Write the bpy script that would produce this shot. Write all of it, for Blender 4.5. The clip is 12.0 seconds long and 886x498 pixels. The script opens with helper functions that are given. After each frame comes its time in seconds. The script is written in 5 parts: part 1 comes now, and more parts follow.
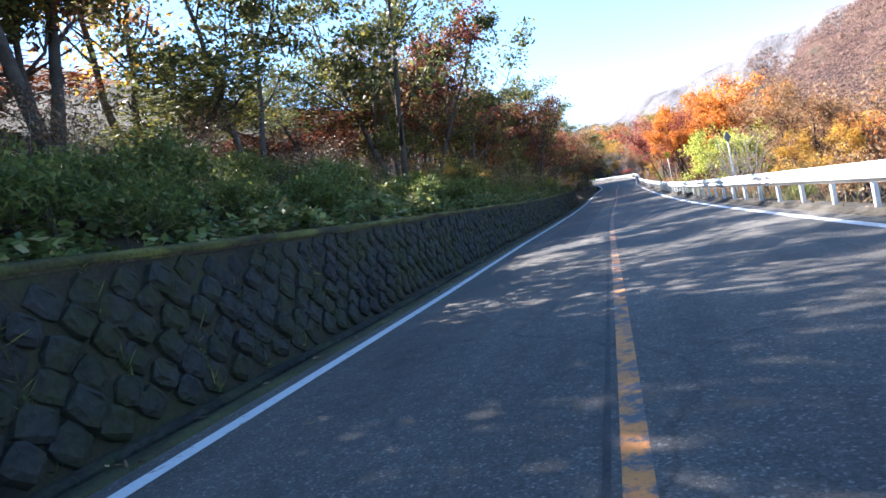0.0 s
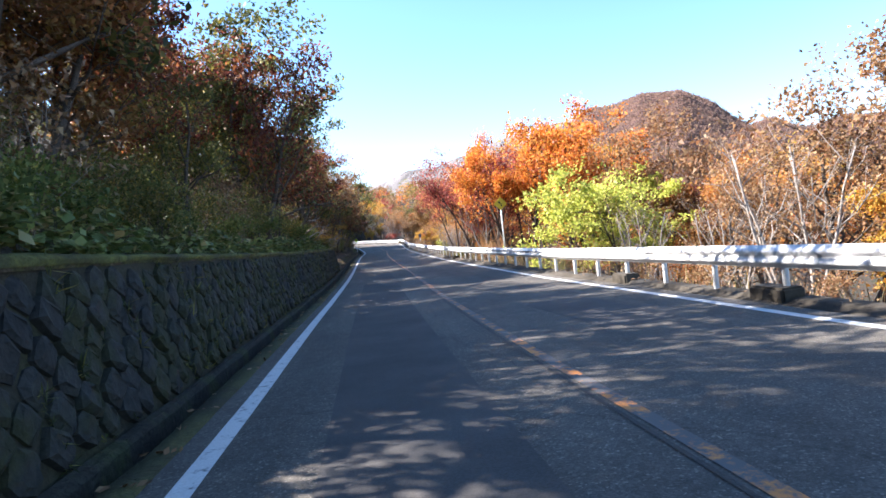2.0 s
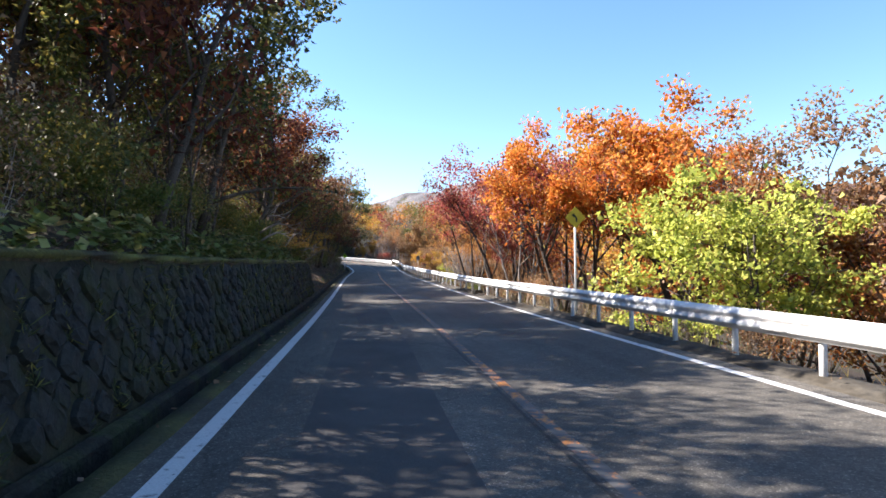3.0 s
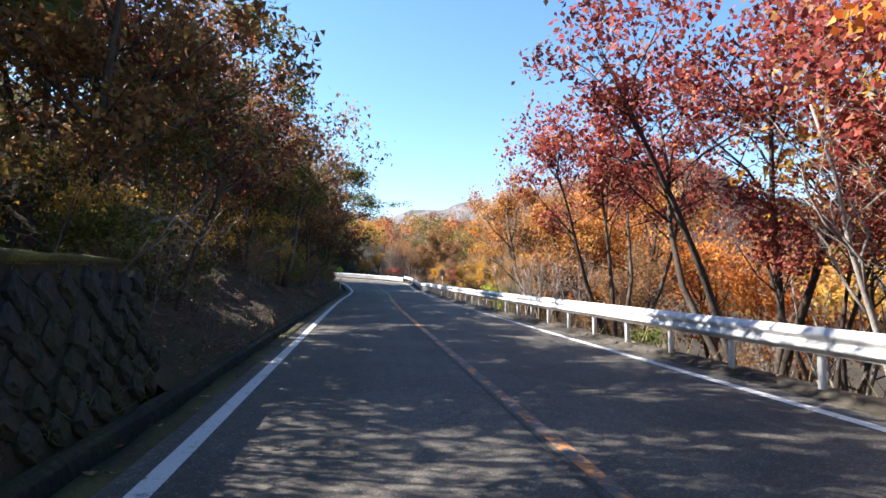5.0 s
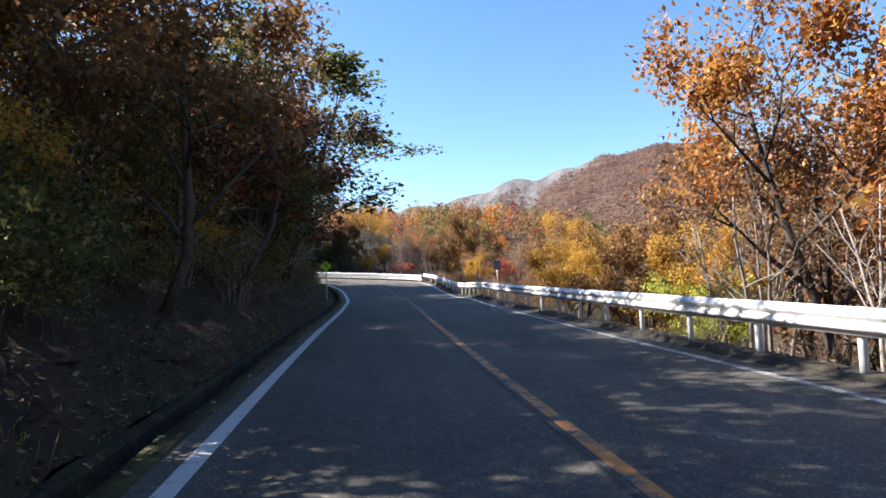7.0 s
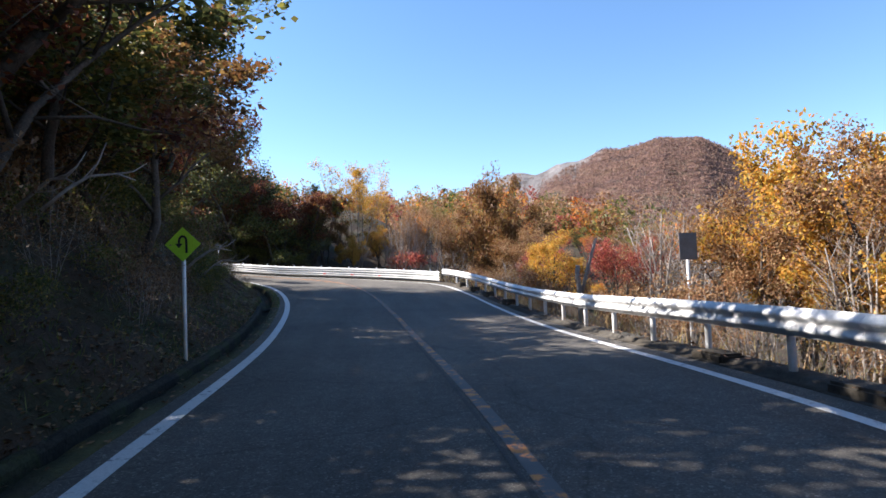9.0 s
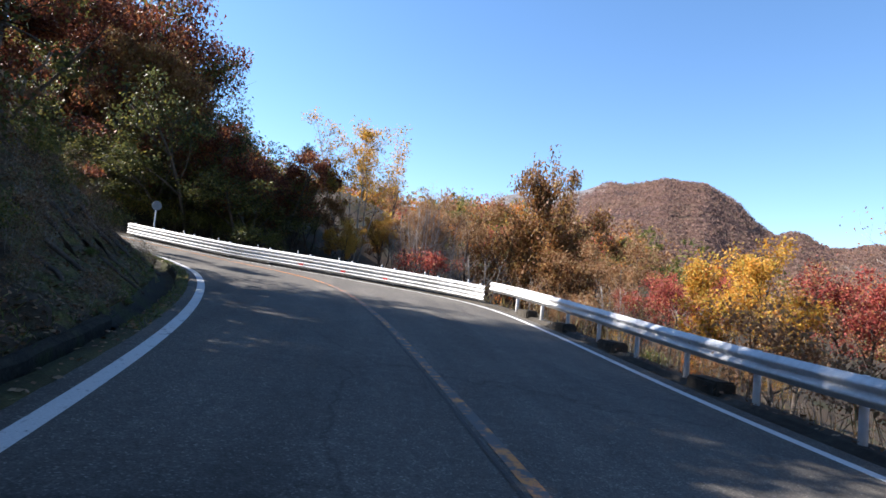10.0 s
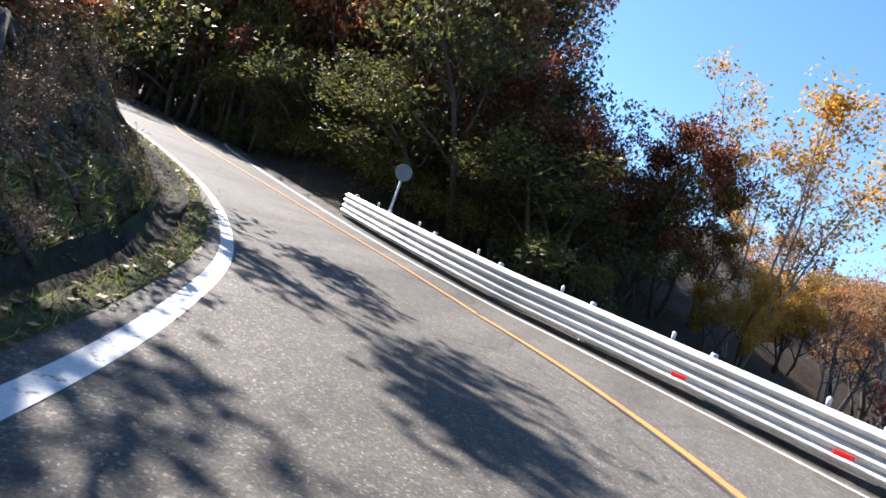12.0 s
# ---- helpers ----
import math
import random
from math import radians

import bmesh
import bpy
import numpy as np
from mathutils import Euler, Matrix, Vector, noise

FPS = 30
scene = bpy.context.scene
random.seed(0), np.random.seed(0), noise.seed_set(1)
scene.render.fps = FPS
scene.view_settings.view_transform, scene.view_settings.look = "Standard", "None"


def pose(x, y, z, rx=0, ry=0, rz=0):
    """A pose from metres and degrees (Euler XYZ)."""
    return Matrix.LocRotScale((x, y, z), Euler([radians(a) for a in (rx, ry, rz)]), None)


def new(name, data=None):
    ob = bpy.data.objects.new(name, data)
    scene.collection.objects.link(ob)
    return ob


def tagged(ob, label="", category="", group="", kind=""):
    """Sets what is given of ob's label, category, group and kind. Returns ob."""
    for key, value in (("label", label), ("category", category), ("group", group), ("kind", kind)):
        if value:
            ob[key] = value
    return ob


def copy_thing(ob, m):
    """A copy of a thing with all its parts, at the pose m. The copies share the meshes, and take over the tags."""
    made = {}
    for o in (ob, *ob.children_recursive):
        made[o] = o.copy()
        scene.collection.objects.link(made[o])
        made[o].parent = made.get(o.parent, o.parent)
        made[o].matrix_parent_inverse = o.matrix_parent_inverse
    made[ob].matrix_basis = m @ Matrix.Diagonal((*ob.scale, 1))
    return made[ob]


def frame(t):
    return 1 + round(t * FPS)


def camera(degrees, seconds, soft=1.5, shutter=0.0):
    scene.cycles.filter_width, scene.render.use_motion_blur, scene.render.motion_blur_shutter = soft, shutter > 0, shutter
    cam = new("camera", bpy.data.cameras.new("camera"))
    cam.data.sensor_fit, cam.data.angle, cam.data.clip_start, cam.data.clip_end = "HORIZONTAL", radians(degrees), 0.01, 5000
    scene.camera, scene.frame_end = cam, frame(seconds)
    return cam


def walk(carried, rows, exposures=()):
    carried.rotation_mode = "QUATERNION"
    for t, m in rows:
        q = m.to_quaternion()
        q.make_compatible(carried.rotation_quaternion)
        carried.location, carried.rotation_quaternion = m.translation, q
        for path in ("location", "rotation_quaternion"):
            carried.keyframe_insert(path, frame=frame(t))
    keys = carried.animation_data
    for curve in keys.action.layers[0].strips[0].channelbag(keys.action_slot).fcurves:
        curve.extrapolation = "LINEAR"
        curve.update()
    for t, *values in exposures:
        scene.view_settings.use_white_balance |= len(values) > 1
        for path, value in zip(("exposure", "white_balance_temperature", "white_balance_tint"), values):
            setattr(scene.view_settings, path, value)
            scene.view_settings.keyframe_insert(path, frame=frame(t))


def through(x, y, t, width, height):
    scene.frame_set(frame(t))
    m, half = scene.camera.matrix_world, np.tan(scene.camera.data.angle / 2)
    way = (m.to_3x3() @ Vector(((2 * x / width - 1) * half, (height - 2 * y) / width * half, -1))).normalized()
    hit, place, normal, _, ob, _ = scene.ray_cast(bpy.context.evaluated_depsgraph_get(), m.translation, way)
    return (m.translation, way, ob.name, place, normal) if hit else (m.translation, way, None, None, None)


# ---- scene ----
cam = camera(72.00, 12.0, 1.6)
PATH = [
    (0, pose(3.350, 0.420, 1.230, 87.49, 12.36, 16.55)),
    (0.5, pose(2.433, 6.952, 1.091, 85.58, 16.41, 8.10)),
    (1, pose(1.766, 13.220, 1.073, 87.65, 13.70, 2.40)),
    (1.5, pose(1.393, 18.724, 1.113, 88.28, 10.51, -2.40)),
    (2, pose(1.187, 24.154, 1.142, 89.44, 6.38, -6.69)),
    (2.5, pose(1.188, 29.547, 1.164, 90.81, 2.76, -7.86)),
    (2.8, pose(1.255, 32.721, 1.209, 91.47, 1.26, -7.56)),
    (3, pose(1.200, 34.769, 1.204, 91.85, 0.32, -7.61)),
    (3.2, pose(1.272, 36.740, 1.178, 92.16, 0.06, -7.29)),
    (3.5, pose(1.351, 39.756, 1.140, 92.57, -0.05, -7.00)),
    (4, pose(1.400, 44.935, 1.154, 93.09, -0.04, -6.94)),
    (4.5, pose(1.375, 50.304, 1.217, 93.43, 0.07, -7.13)),
    (4.8, pose(1.338, 53.616, 1.259, 93.56, 0.11, -7.24)),
    (5, pose(1.308, 55.862, 1.276, 93.62, 0.13, -7.28)),
    (5.5, pose(1.213, 61.514, 1.334, 93.88, 0.73, -7.76)),
    (6, pose(1.227, 66.794, 1.475, 93.78, 0.77, -7.72)),
    (6.5, pose(1.210, 72.043, 1.610, 93.75, 1.86, -7.13)),
    (7, pose(1.188, 77.214, 1.612, 93.34, 2.60, -7.14)),
    (7.2, pose(1.150, 79.279, 1.602, 93.46, 2.04, -7.52)),
    (7.5, pose(1.183, 82.445, 1.647, 93.52, 1.87, -7.81)),
    (8, pose(1.420, 87.200, 1.790, 93.20, 2.90, -7.70)),
    (8.5, pose(1.760, 92.300, 1.950, 92.85, 3.30, -7.40)),
    (8.8, pose(1.930, 95.520, 2.040, 92.75, 3.20, -7.29)),
    (9, pose(2.010, 97.900, 2.060, 92.90, 2.34, -7.45)),
    (9.2, pose(2.060, 100.400, 2.080, 93.05, 1.40, -7.50)),
    (9.5, pose(2.070, 104.000, 2.100, 93.33, 0.03, -7.60)),
    (10, pose(1.730, 109.650, 2.170, 94.01, -5.48, -8.68)),
    (10.5, pose(1.530, 114.400, 2.330, 93.54, -11.44, -3.86)),
    (11, pose(1.270, 118.180, 2.500, 92.74, -14.85, 2.48)),
    (11.5, pose(0.480, 121.570, 2.680, 91.32, -17.93, 9.26)),
    (12, pose(-0.520, 124.570, 2.970, 91.43, -19.59, 19.74)),
]
walk(cam, PATH, exposures=[(0.0, 2.6, 5900, 15), (0.5, 2.95, 5850, 15), (1.0, 3.0, 5800, 15), (1.8, 2.6, 6100, 16), (2.5, 2.15, 6300, 16), (3.2, 2.0, 6300, 15), (5.0, 2.0, 6300, 13), (6.0, 2.05, 6300, 12), (7.0, 1.78, 6250, 13), (9.0, 1.72, 6250, 15), (11.0, 1.68, 6100, 15), (11.5, 1.75, 6150, 15), (12.0, 1.97, 6100, 16)])

# ---- light: low autumn sun from ahead on the hill side, clear sky ----
SUN_TURN, SUN_HEIGHT = radians(-70), radians(40)
world = bpy.data.worlds.new("sky")
scene.world = world
world.use_nodes = True
sky = world.node_tree.nodes.new("ShaderNodeTexSky")
sky.sky_type, sky.sun_disc = "NISHITA", False
sky.sun_elevation, sky.sun_rotation = SUN_HEIGHT, SUN_TURN
sky.altitude, sky.air_density, sky.dust_density, sky.ozone_density = 900, 1.0, 0.25, 1.5
background = world.node_tree.nodes["Background"]
deep_blue = world.node_tree.nodes.new("ShaderNodeHueSaturation")
deep_blue.inputs["Hue"].default_value, deep_blue.inputs["Saturation"].default_value = 0.497, 1.14
world.node_tree.links.new(sky.outputs[0], deep_blue.inputs["Color"])
world.node_tree.links.new(deep_blue.outputs[0], background.inputs[0])
background.inputs[1].default_value = 0.08
sun_data = bpy.data.lights.new("sun", "SUN")
sun_data.energy, sun_data.angle, sun_data.color = 5.0, radians(0.55), (1.0, 0.93, 0.82)
sun = new("sun", sun_data)
to_sun = Vector((math.sin(SUN_TURN) * math.cos(SUN_HEIGHT), math.cos(SUN_TURN) * math.cos(SUN_HEIGHT), math.sin(SUN_HEIGHT)))
sun.rotation_euler = to_sun.to_track_quat("Z", "Y").to_euler()


# ---- materials ----
def material(name, rough=0.8, metal=0.0, spec=0.3):
    m = bpy.data.materials.new(name)
    m.use_nodes = True
    b = m.node_tree.nodes["Principled BSDF"]
    b.inputs["Roughness"].default_value, b.inputs["Metallic"].default_value = rough, metal
    b.inputs["Specular IOR Level"].default_value = spec
    return m, m.node_tree.nodes, m.node_tree.links, b


def ramp(nodes, stops):
    r = nodes.new("ShaderNodeValToRGB")
    while len(r.color_ramp.elements) < len(stops):
        r.color_ramp.elements.new(0.5)
    for e, (p, c) in zip(r.color_ramp.elements, stops):
        e.position, e.color = p, (*c, 1)
    return r


def noise_node(nodes, links, scale, detail=5.0, rough=0.6, vec=None):
    n = nodes.new("ShaderNodeTexNoise")
    n.inputs["Scale"].default_value, n.inputs["Detail"].default_value, n.inputs["Roughness"].default_value = scale, detail, rough
    if vec is not None:
        links.new(vec, n.inputs["Vector"])
    return n


def mixed(nodes, links, fac, a, b, mode="MIX"):
    x = nodes.new("ShaderNodeMix")
    x.data_type, x.blend_type = "RGBA", mode
    for sock, val in ((x.inputs[0], fac), (x.inputs[6], a), (x.inputs[7], b)):
        if isinstance(val, (int, float)):
            sock.default_value = val
        elif isinstance(val, tuple):
            sock.default_value = (*val, 1)
        else:
            links.new(val, sock)
    return x.outputs[2]


def bump(nodes, links, b, height, strength=0.4, dist=0.02):
    n = nodes.new("ShaderNodeBump")
    n.inputs["Strength"].default_value, n.inputs["Distance"].default_value = strength, dist
    links.new(height, n.inputs["Height"])
    links.new(n.outputs[0], b.inputs["Normal"])


def place_vec(nodes):
    return nodes.new("ShaderNodeNewGeometry").outputs["Position"]


def two_scale(name, big, stops, small, amount=0.35, rough=0.85, bump_scale=None, bump_strength=0.4, bump_dist=0.02, spec=0.25, metal=0.0):
    """A surface whose colour varies at a big and a small scale, in metres of the world."""
    m, n, l, b = material(name, rough, metal, spec)
    v = place_vec(n)
    a = noise_node(n, l, big, 4, 0.6, v)
    r = ramp(n, stops)
    l.new(a.outputs[0], r.inputs[0])
    s = noise_node(n, l, small, 6, 0.7, v)
    g = ramp(n, [(0.25, (1 - amount,) * 3), (0.75, (1 + amount,) * 3)])
    l.new(s.outputs[0], g.inputs[0])
    l.new(mixed(n, l, 1.0, r.outputs[0], g.outputs[0], "MULTIPLY"), b.inputs["Base Color"])
    k = noise_node(n, l, bump_scale or small, 6, 0.65, v)
    bump(n, l, b, k.outputs[0], bump_strength, bump_dist)
    return m


def asphalt():
    m, n, l, b = material("asphalt", 0.82, 0, 0.25)
    v = place_vec(n)
    big = noise_node(n, l, 0.35, 5, 0.6, v)
    base = ramp(n, [(0.3, (0.071, 0.065, 0.056)), (0.7, (0.117, 0.106, 0.090))])
    l.new(big.outputs[0], base.inputs[0])
    grit = noise_node(n, l, 90, 3, 0.8, v)
    g = ramp(n, [(0.3, (0.55,) * 3), (0.7, (1.5,) * 3)])
    l.new(grit.outputs[0], g.inputs[0])
    c = mixed(n, l, 0.75, base.outputs[0], g.outputs[0], "MULTIPLY")
    blotch = noise_node(n, l, 7.0, 6, 0.75, v)
    bl = ramp(n, [(0.32, (0.72,) * 3), (0.55, (1.0,) * 3), (0.72, (1.35,) * 3)])
    l.new(blotch.outputs[0], bl.inputs[0])
    c = mixed(n, l, 0.8, c, bl.outputs[0], "MULTIPLY")
    lane = n.new("ShaderNodeMapping")
    lane.inputs["Scale"].default_value = (1.6, 0.12, 1)
    l.new(v, lane.inputs[0])
    wear = noise_node(n, l, 1.0, 4, 0.6, lane.outputs[0])
    wr = ramp(n, [(0.35, (0.82,) * 3), (0.65, (1.18,) * 3)])
    l.new(wear.outputs[0], wr.inputs[0])
    c = mixed(n, l, 0.9, c, wr.outputs[0], "MULTIPLY")
    cracks = n.new("ShaderNodeTexVoronoi")
    cracks.feature, cracks.inputs["Scale"].default_value = "DISTANCE_TO_EDGE", 0.45
    warp = noise_node(n, l, 1.3, 4, 0.6, v)
    add = n.new("ShaderNodeMix")
    add.data_type, add.inputs[0].default_value = "RGBA", 0.35
    l.new(v, add.inputs[6])
    l.new(warp.outputs[1], add.inputs[7])
    l.new(add.outputs[2], cracks.inputs["Vector"])
    cr = ramp(n, [(0.0, (0.45,) * 3), (0.008, (1,) * 3)])
    l.new(cracks.outputs[0], cr.inputs[0])
    c = mixed(n, l, 0.6, c, cr.outputs[0], "MULTIPLY")
    chips = n.new("ShaderNodeTexVoronoi")
    chips.inputs["Scale"].default_value = 75
    l.new(v, chips.inputs["Vector"])
    tone = n.new("ShaderNodeSeparateColor")
    l.new(chips.outputs["Color"], tone.inputs[0])
    ch = ramp(n, [(0.0, (0.62,) * 3), (0.7, (1.0,) * 3), (0.92, (1.3,) * 3), (1.0, (2.6,) * 3)])
    l.new(tone.outputs[0], ch.inputs[0])
    l.new(mixed(n, l, 0.8, c, ch.outputs[0], "MULTIPLY"), b.inputs["Base Color"])
    bump(n, l, b, grit.outputs[0], 0.5, 0.006)
    return m


def paint(name, colour, worn, lo, hi, scale=9.0):
    """Road paint, worn through to the asphalt in patches."""
    m, n, l, b = material(name, 0.7, 0, 0.3)
    v = place_vec(n)
    w = noise_node(n, l, scale, 7, 0.72, v)
    r = ramp(n, [(lo, worn), (hi, colour)])
    l.new(w.outputs[0], r.inputs[0])
    d = noise_node(n, l, 60, 3, 0.7, v)
    g = ramp(n, [(0.3, (0.75,) * 3), (0.65, (1.05,) * 3)])
    l.new(d.outputs[0], g.inputs[0])
    l.new(mixed(n, l, 0.8, r.outputs[0], g.outputs[0], "MULTIPLY"), b.inputs["Base Color"])
    bump(n, l, b, d.outputs[0], 0.3, 0.004)
    return m


def leaf_material(name, stops, shine=0.3, through=0.45):
    """Leaves: each leaf its own tint, light passing through."""
    m, n, l, b = material(name, 0.55, 0, shine)
    geo = n.new("ShaderNodeNewGeometry")
    r = ramp(n, stops)
    l.new(geo.outputs["Random Per Island"], r.inputs[0])
    patch = noise_node(n, l, 0.9, 3, 0.6, geo.outputs["Position"])
    g = ramp(n, [(0.3, (0.65,) * 3), (0.7, (1.25,) * 3)])
    l.new(patch.outputs[0], g.inputs[0])
    c = mixed(n, l, 0.8, r.outputs[0], g.outputs[0], "MULTIPLY")
    l.new(c, b.inputs["Base Color"])
    t = n.new("ShaderNodeBsdfTranslucent")
    l.new(c, t.inputs[0])
    x = n.new("ShaderNodeMixShader")
    x.inputs[0].default_value = through
    l.new(b.outputs[0], x.inputs[1])
    l.new(t.outputs[0], x.inputs[2])
    l.new(x.outputs[0], n["Material Output"].inputs[0])
    return m


def worn_centre():
    """Centre-line paint, whole on some stretches of the road and nearly gone on others."""
    m, n, l, b = material("yellow_road_paint", 0.7, 0, 0.3)
    v = place_vec(n)
    sep = n.new("ShaderNodeSeparateXYZ")
    l.new(v, sep.inputs[0])
    span = n.new("ShaderNodeMapRange")
    span.inputs["From Max"].default_value = 140
    l.new(sep.outputs[1], span.inputs["Value"])
    keep = ramp(n, [(0.0, (0.05,) * 3), (0.10, (0.02,) * 3), (0.13, (-0.06,) * 3), (0.45, (-0.04,) * 3), (0.53, (0.08,) * 3), (0.65, (0.07,) * 3), (0.73, (-0.07,) * 3), (0.905, (-0.07,) * 3), (0.93, (0.16,) * 3)])
    l.new(span.outputs[0], keep.inputs[0])
    w = noise_node(n, l, 5.0, 7, 0.72, v)
    add = n.new("ShaderNodeMath")
    l.new(w.outputs[0], add.inputs[0])
    l.new(keep.outputs[0], add.inputs[1])
    r = ramp(n, [(0.50, (0.095, 0.092, 0.09)), (0.60, (0.54, 0.21, 0.05))])
    l.new(add.outputs[0], r.inputs[0])
    l.new(r.outputs[0], b.inputs["Base Color"])
    bump(n, l, b, w.outputs[0], 0.3, 0.004)
    return m


M_ROAD = asphalt()
M_WHITE = paint("white_road_paint", (0.62, 0.62, 0.60), (0.13, 0.13, 0.13), 0.33, 0.43)
M_YELLOW = worn_centre()
M_FADED = paint("faded_white_paint", (0.45, 0.45, 0.44), (0.15, 0.15, 0.15), 0.42, 0.6, 12.0)
M_TAR = two_scale("tar", 2.0, [(0.3, (0.02, 0.02, 0.02)), (0.7, (0.05, 0.045, 0.04))], 30, 0.4, 0.7)
M_PATCH = two_scale("patched_asphalt", 1.0, [(0.3, (0.05, 0.048, 0.046)), (0.7, (0.078, 0.074, 0.07))], 60, 0.4, 0.85, 90, 0.5, 0.006)
M_SOIL = two_scale("leafy_soil", 0.5, [(0.3, (0.022, 0.016, 0.011)), (0.5, (0.05, 0.034, 0.021)), (0.62, (0.026, 0.028, 0.012)), (0.74, (0.06, 0.042, 0.026))], 9, 0.5, 0.95, 14, 0.9, 0.06)
# Moss over earth, its tones lightened to stand in for sun on the bank
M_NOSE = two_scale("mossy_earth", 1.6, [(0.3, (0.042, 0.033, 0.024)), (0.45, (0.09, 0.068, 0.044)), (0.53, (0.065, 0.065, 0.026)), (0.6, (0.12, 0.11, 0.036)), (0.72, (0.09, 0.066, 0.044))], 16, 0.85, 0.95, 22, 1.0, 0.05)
M_MOSS = two_scale("mossy_verge", 1.2, [(0.3, (0.04, 0.034, 0.024)), (0.5, (0.05, 0.052, 0.022)), (0.72, (0.085, 0.082, 0.03))], 25, 0.5, 0.95, 30, 0.9, 0.03)
M_LIP = two_scale("bright_moss", 0.8, [(0.36, (0.04, 0.035, 0.022)), (0.5, (0.08, 0.078, 0.022)), (0.6, (0.14, 0.14, 0.035)), (0.7, (0.05, 0.045, 0.025))], 22, 0.6, 0.95, 30, 1.0, 0.03)
M_STONE = two_scale("wall_stone", 0.9, [(0.3, (0.014, 0.014, 0.013)), (0.45, (0.026, 0.026, 0.023)), (0.56, (0.024, 0.026, 0.010)), (0.66, (0.03, 0.029, 0.026)), (0.78, (0.09, 0.094, 0.10))], 14, 0.6, 0.85, 22, 0.7, 0.03)
M_MORTAR = two_scale("wall_joints", 1.5, [(0.3, (0.016, 0.016, 0.012)), (0.5, (0.034, 0.03, 0.018)), (0.7, (0.036, 0.038, 0.016))], 25, 0.5, 0.95, 25, 0.8, 0.03)
M_GUTTER = two_scale("mossy_gutter", 1.3, [(0.3, (0.014, 0.013, 0.010)), (0.5, (0.035, 0.031, 0.022)), (0.6, (0.04, 0.045, 0.016)), (0.74, (0.06, 0.052, 0.035))], 14, 0.7, 0.95, 18, 1.0, 0.05)
M_CONCRETE = two_scale("old_concrete", 0.8, [(0.3, (0.022, 0.019, 0.014)), (0.5, (0.045, 0.038, 0.028)), (0.62, (0.07, 0.063, 0.052)), (0.75, (0.035, 0.036, 0.018))], 9, 0.55, 0.9, 40, 0.5, 0.015)
M_RAIL = two_scale("white_rail_paint", 0.9, [(0.25, (0.44, 0.44, 0.43)), (0.5, (0.64, 0.64, 0.63))], 14, 0.18, 0.45, 30, 0.12, 0.004, 0.5)
M_BOLT = two_scale("grey_steel", 3, [(0.3, (0.25, 0.25, 0.25)), (0.7, (0.4, 0.4, 0.4))], 40, 0.2, 0.45, None, 0.1, 0.002, 0.5, 0.8)
M_POLE = two_scale("white_pole", 2, [(0.3, (0.62, 0.62, 0.6)), (0.7, (0.75, 0.75, 0.73))], 30, 0.12, 0.5)
M_LIME = two_scale("lime_sign_face", 4, [(0.3, (0.38, 0.62, 0.03)), (0.7, (0.42, 0.66, 0.04))], 30, 0.1, 0.5)
M_SIGN_YELLOW = two_scale("yellow_sign_face", 4, [(0.3, (0.62, 0.38, 0.02)), (0.7, (0.66, 0.42, 0.03))], 30, 0.1, 0.5)
M_BLACK = two_scale("black_sign_paint", 4, [(0.3, (0.015,) * 3), (0.7, (0.025,) * 3)], 30, 0.1, 0.5)
M_BACK = two_scale("grey_sign_back", 3, [(0.3, (0.11, 0.115, 0.125)), (0.7, (0.16, 0.165, 0.18))], 25, 0.15, 0.5, None, 0.1, 0.003, 0.5, 0.6)
M_RED = two_scale("red_reflector", 4, [(0.3, (0.6, 0.02, 0.02)), (0.7, (0.7, 0.03, 0.03))], 30, 0.1, 0.3)
M_BARK = two_scale("dark_bark", 2.0, [(0.3, (0.05, 0.04, 0.032)), (0.7, (0.11, 0.09, 0.075))], 22, 0.5, 0.95, 30, 0.9, 0.03)
M_PALE = two_scale("pale_bark", 2.0, [(0.3, (0.19, 0.165, 0.145)), (0.7, (0.36, 0.32, 0.285))], 22, 0.35, 0.95, 30, 0.7, 0.02)
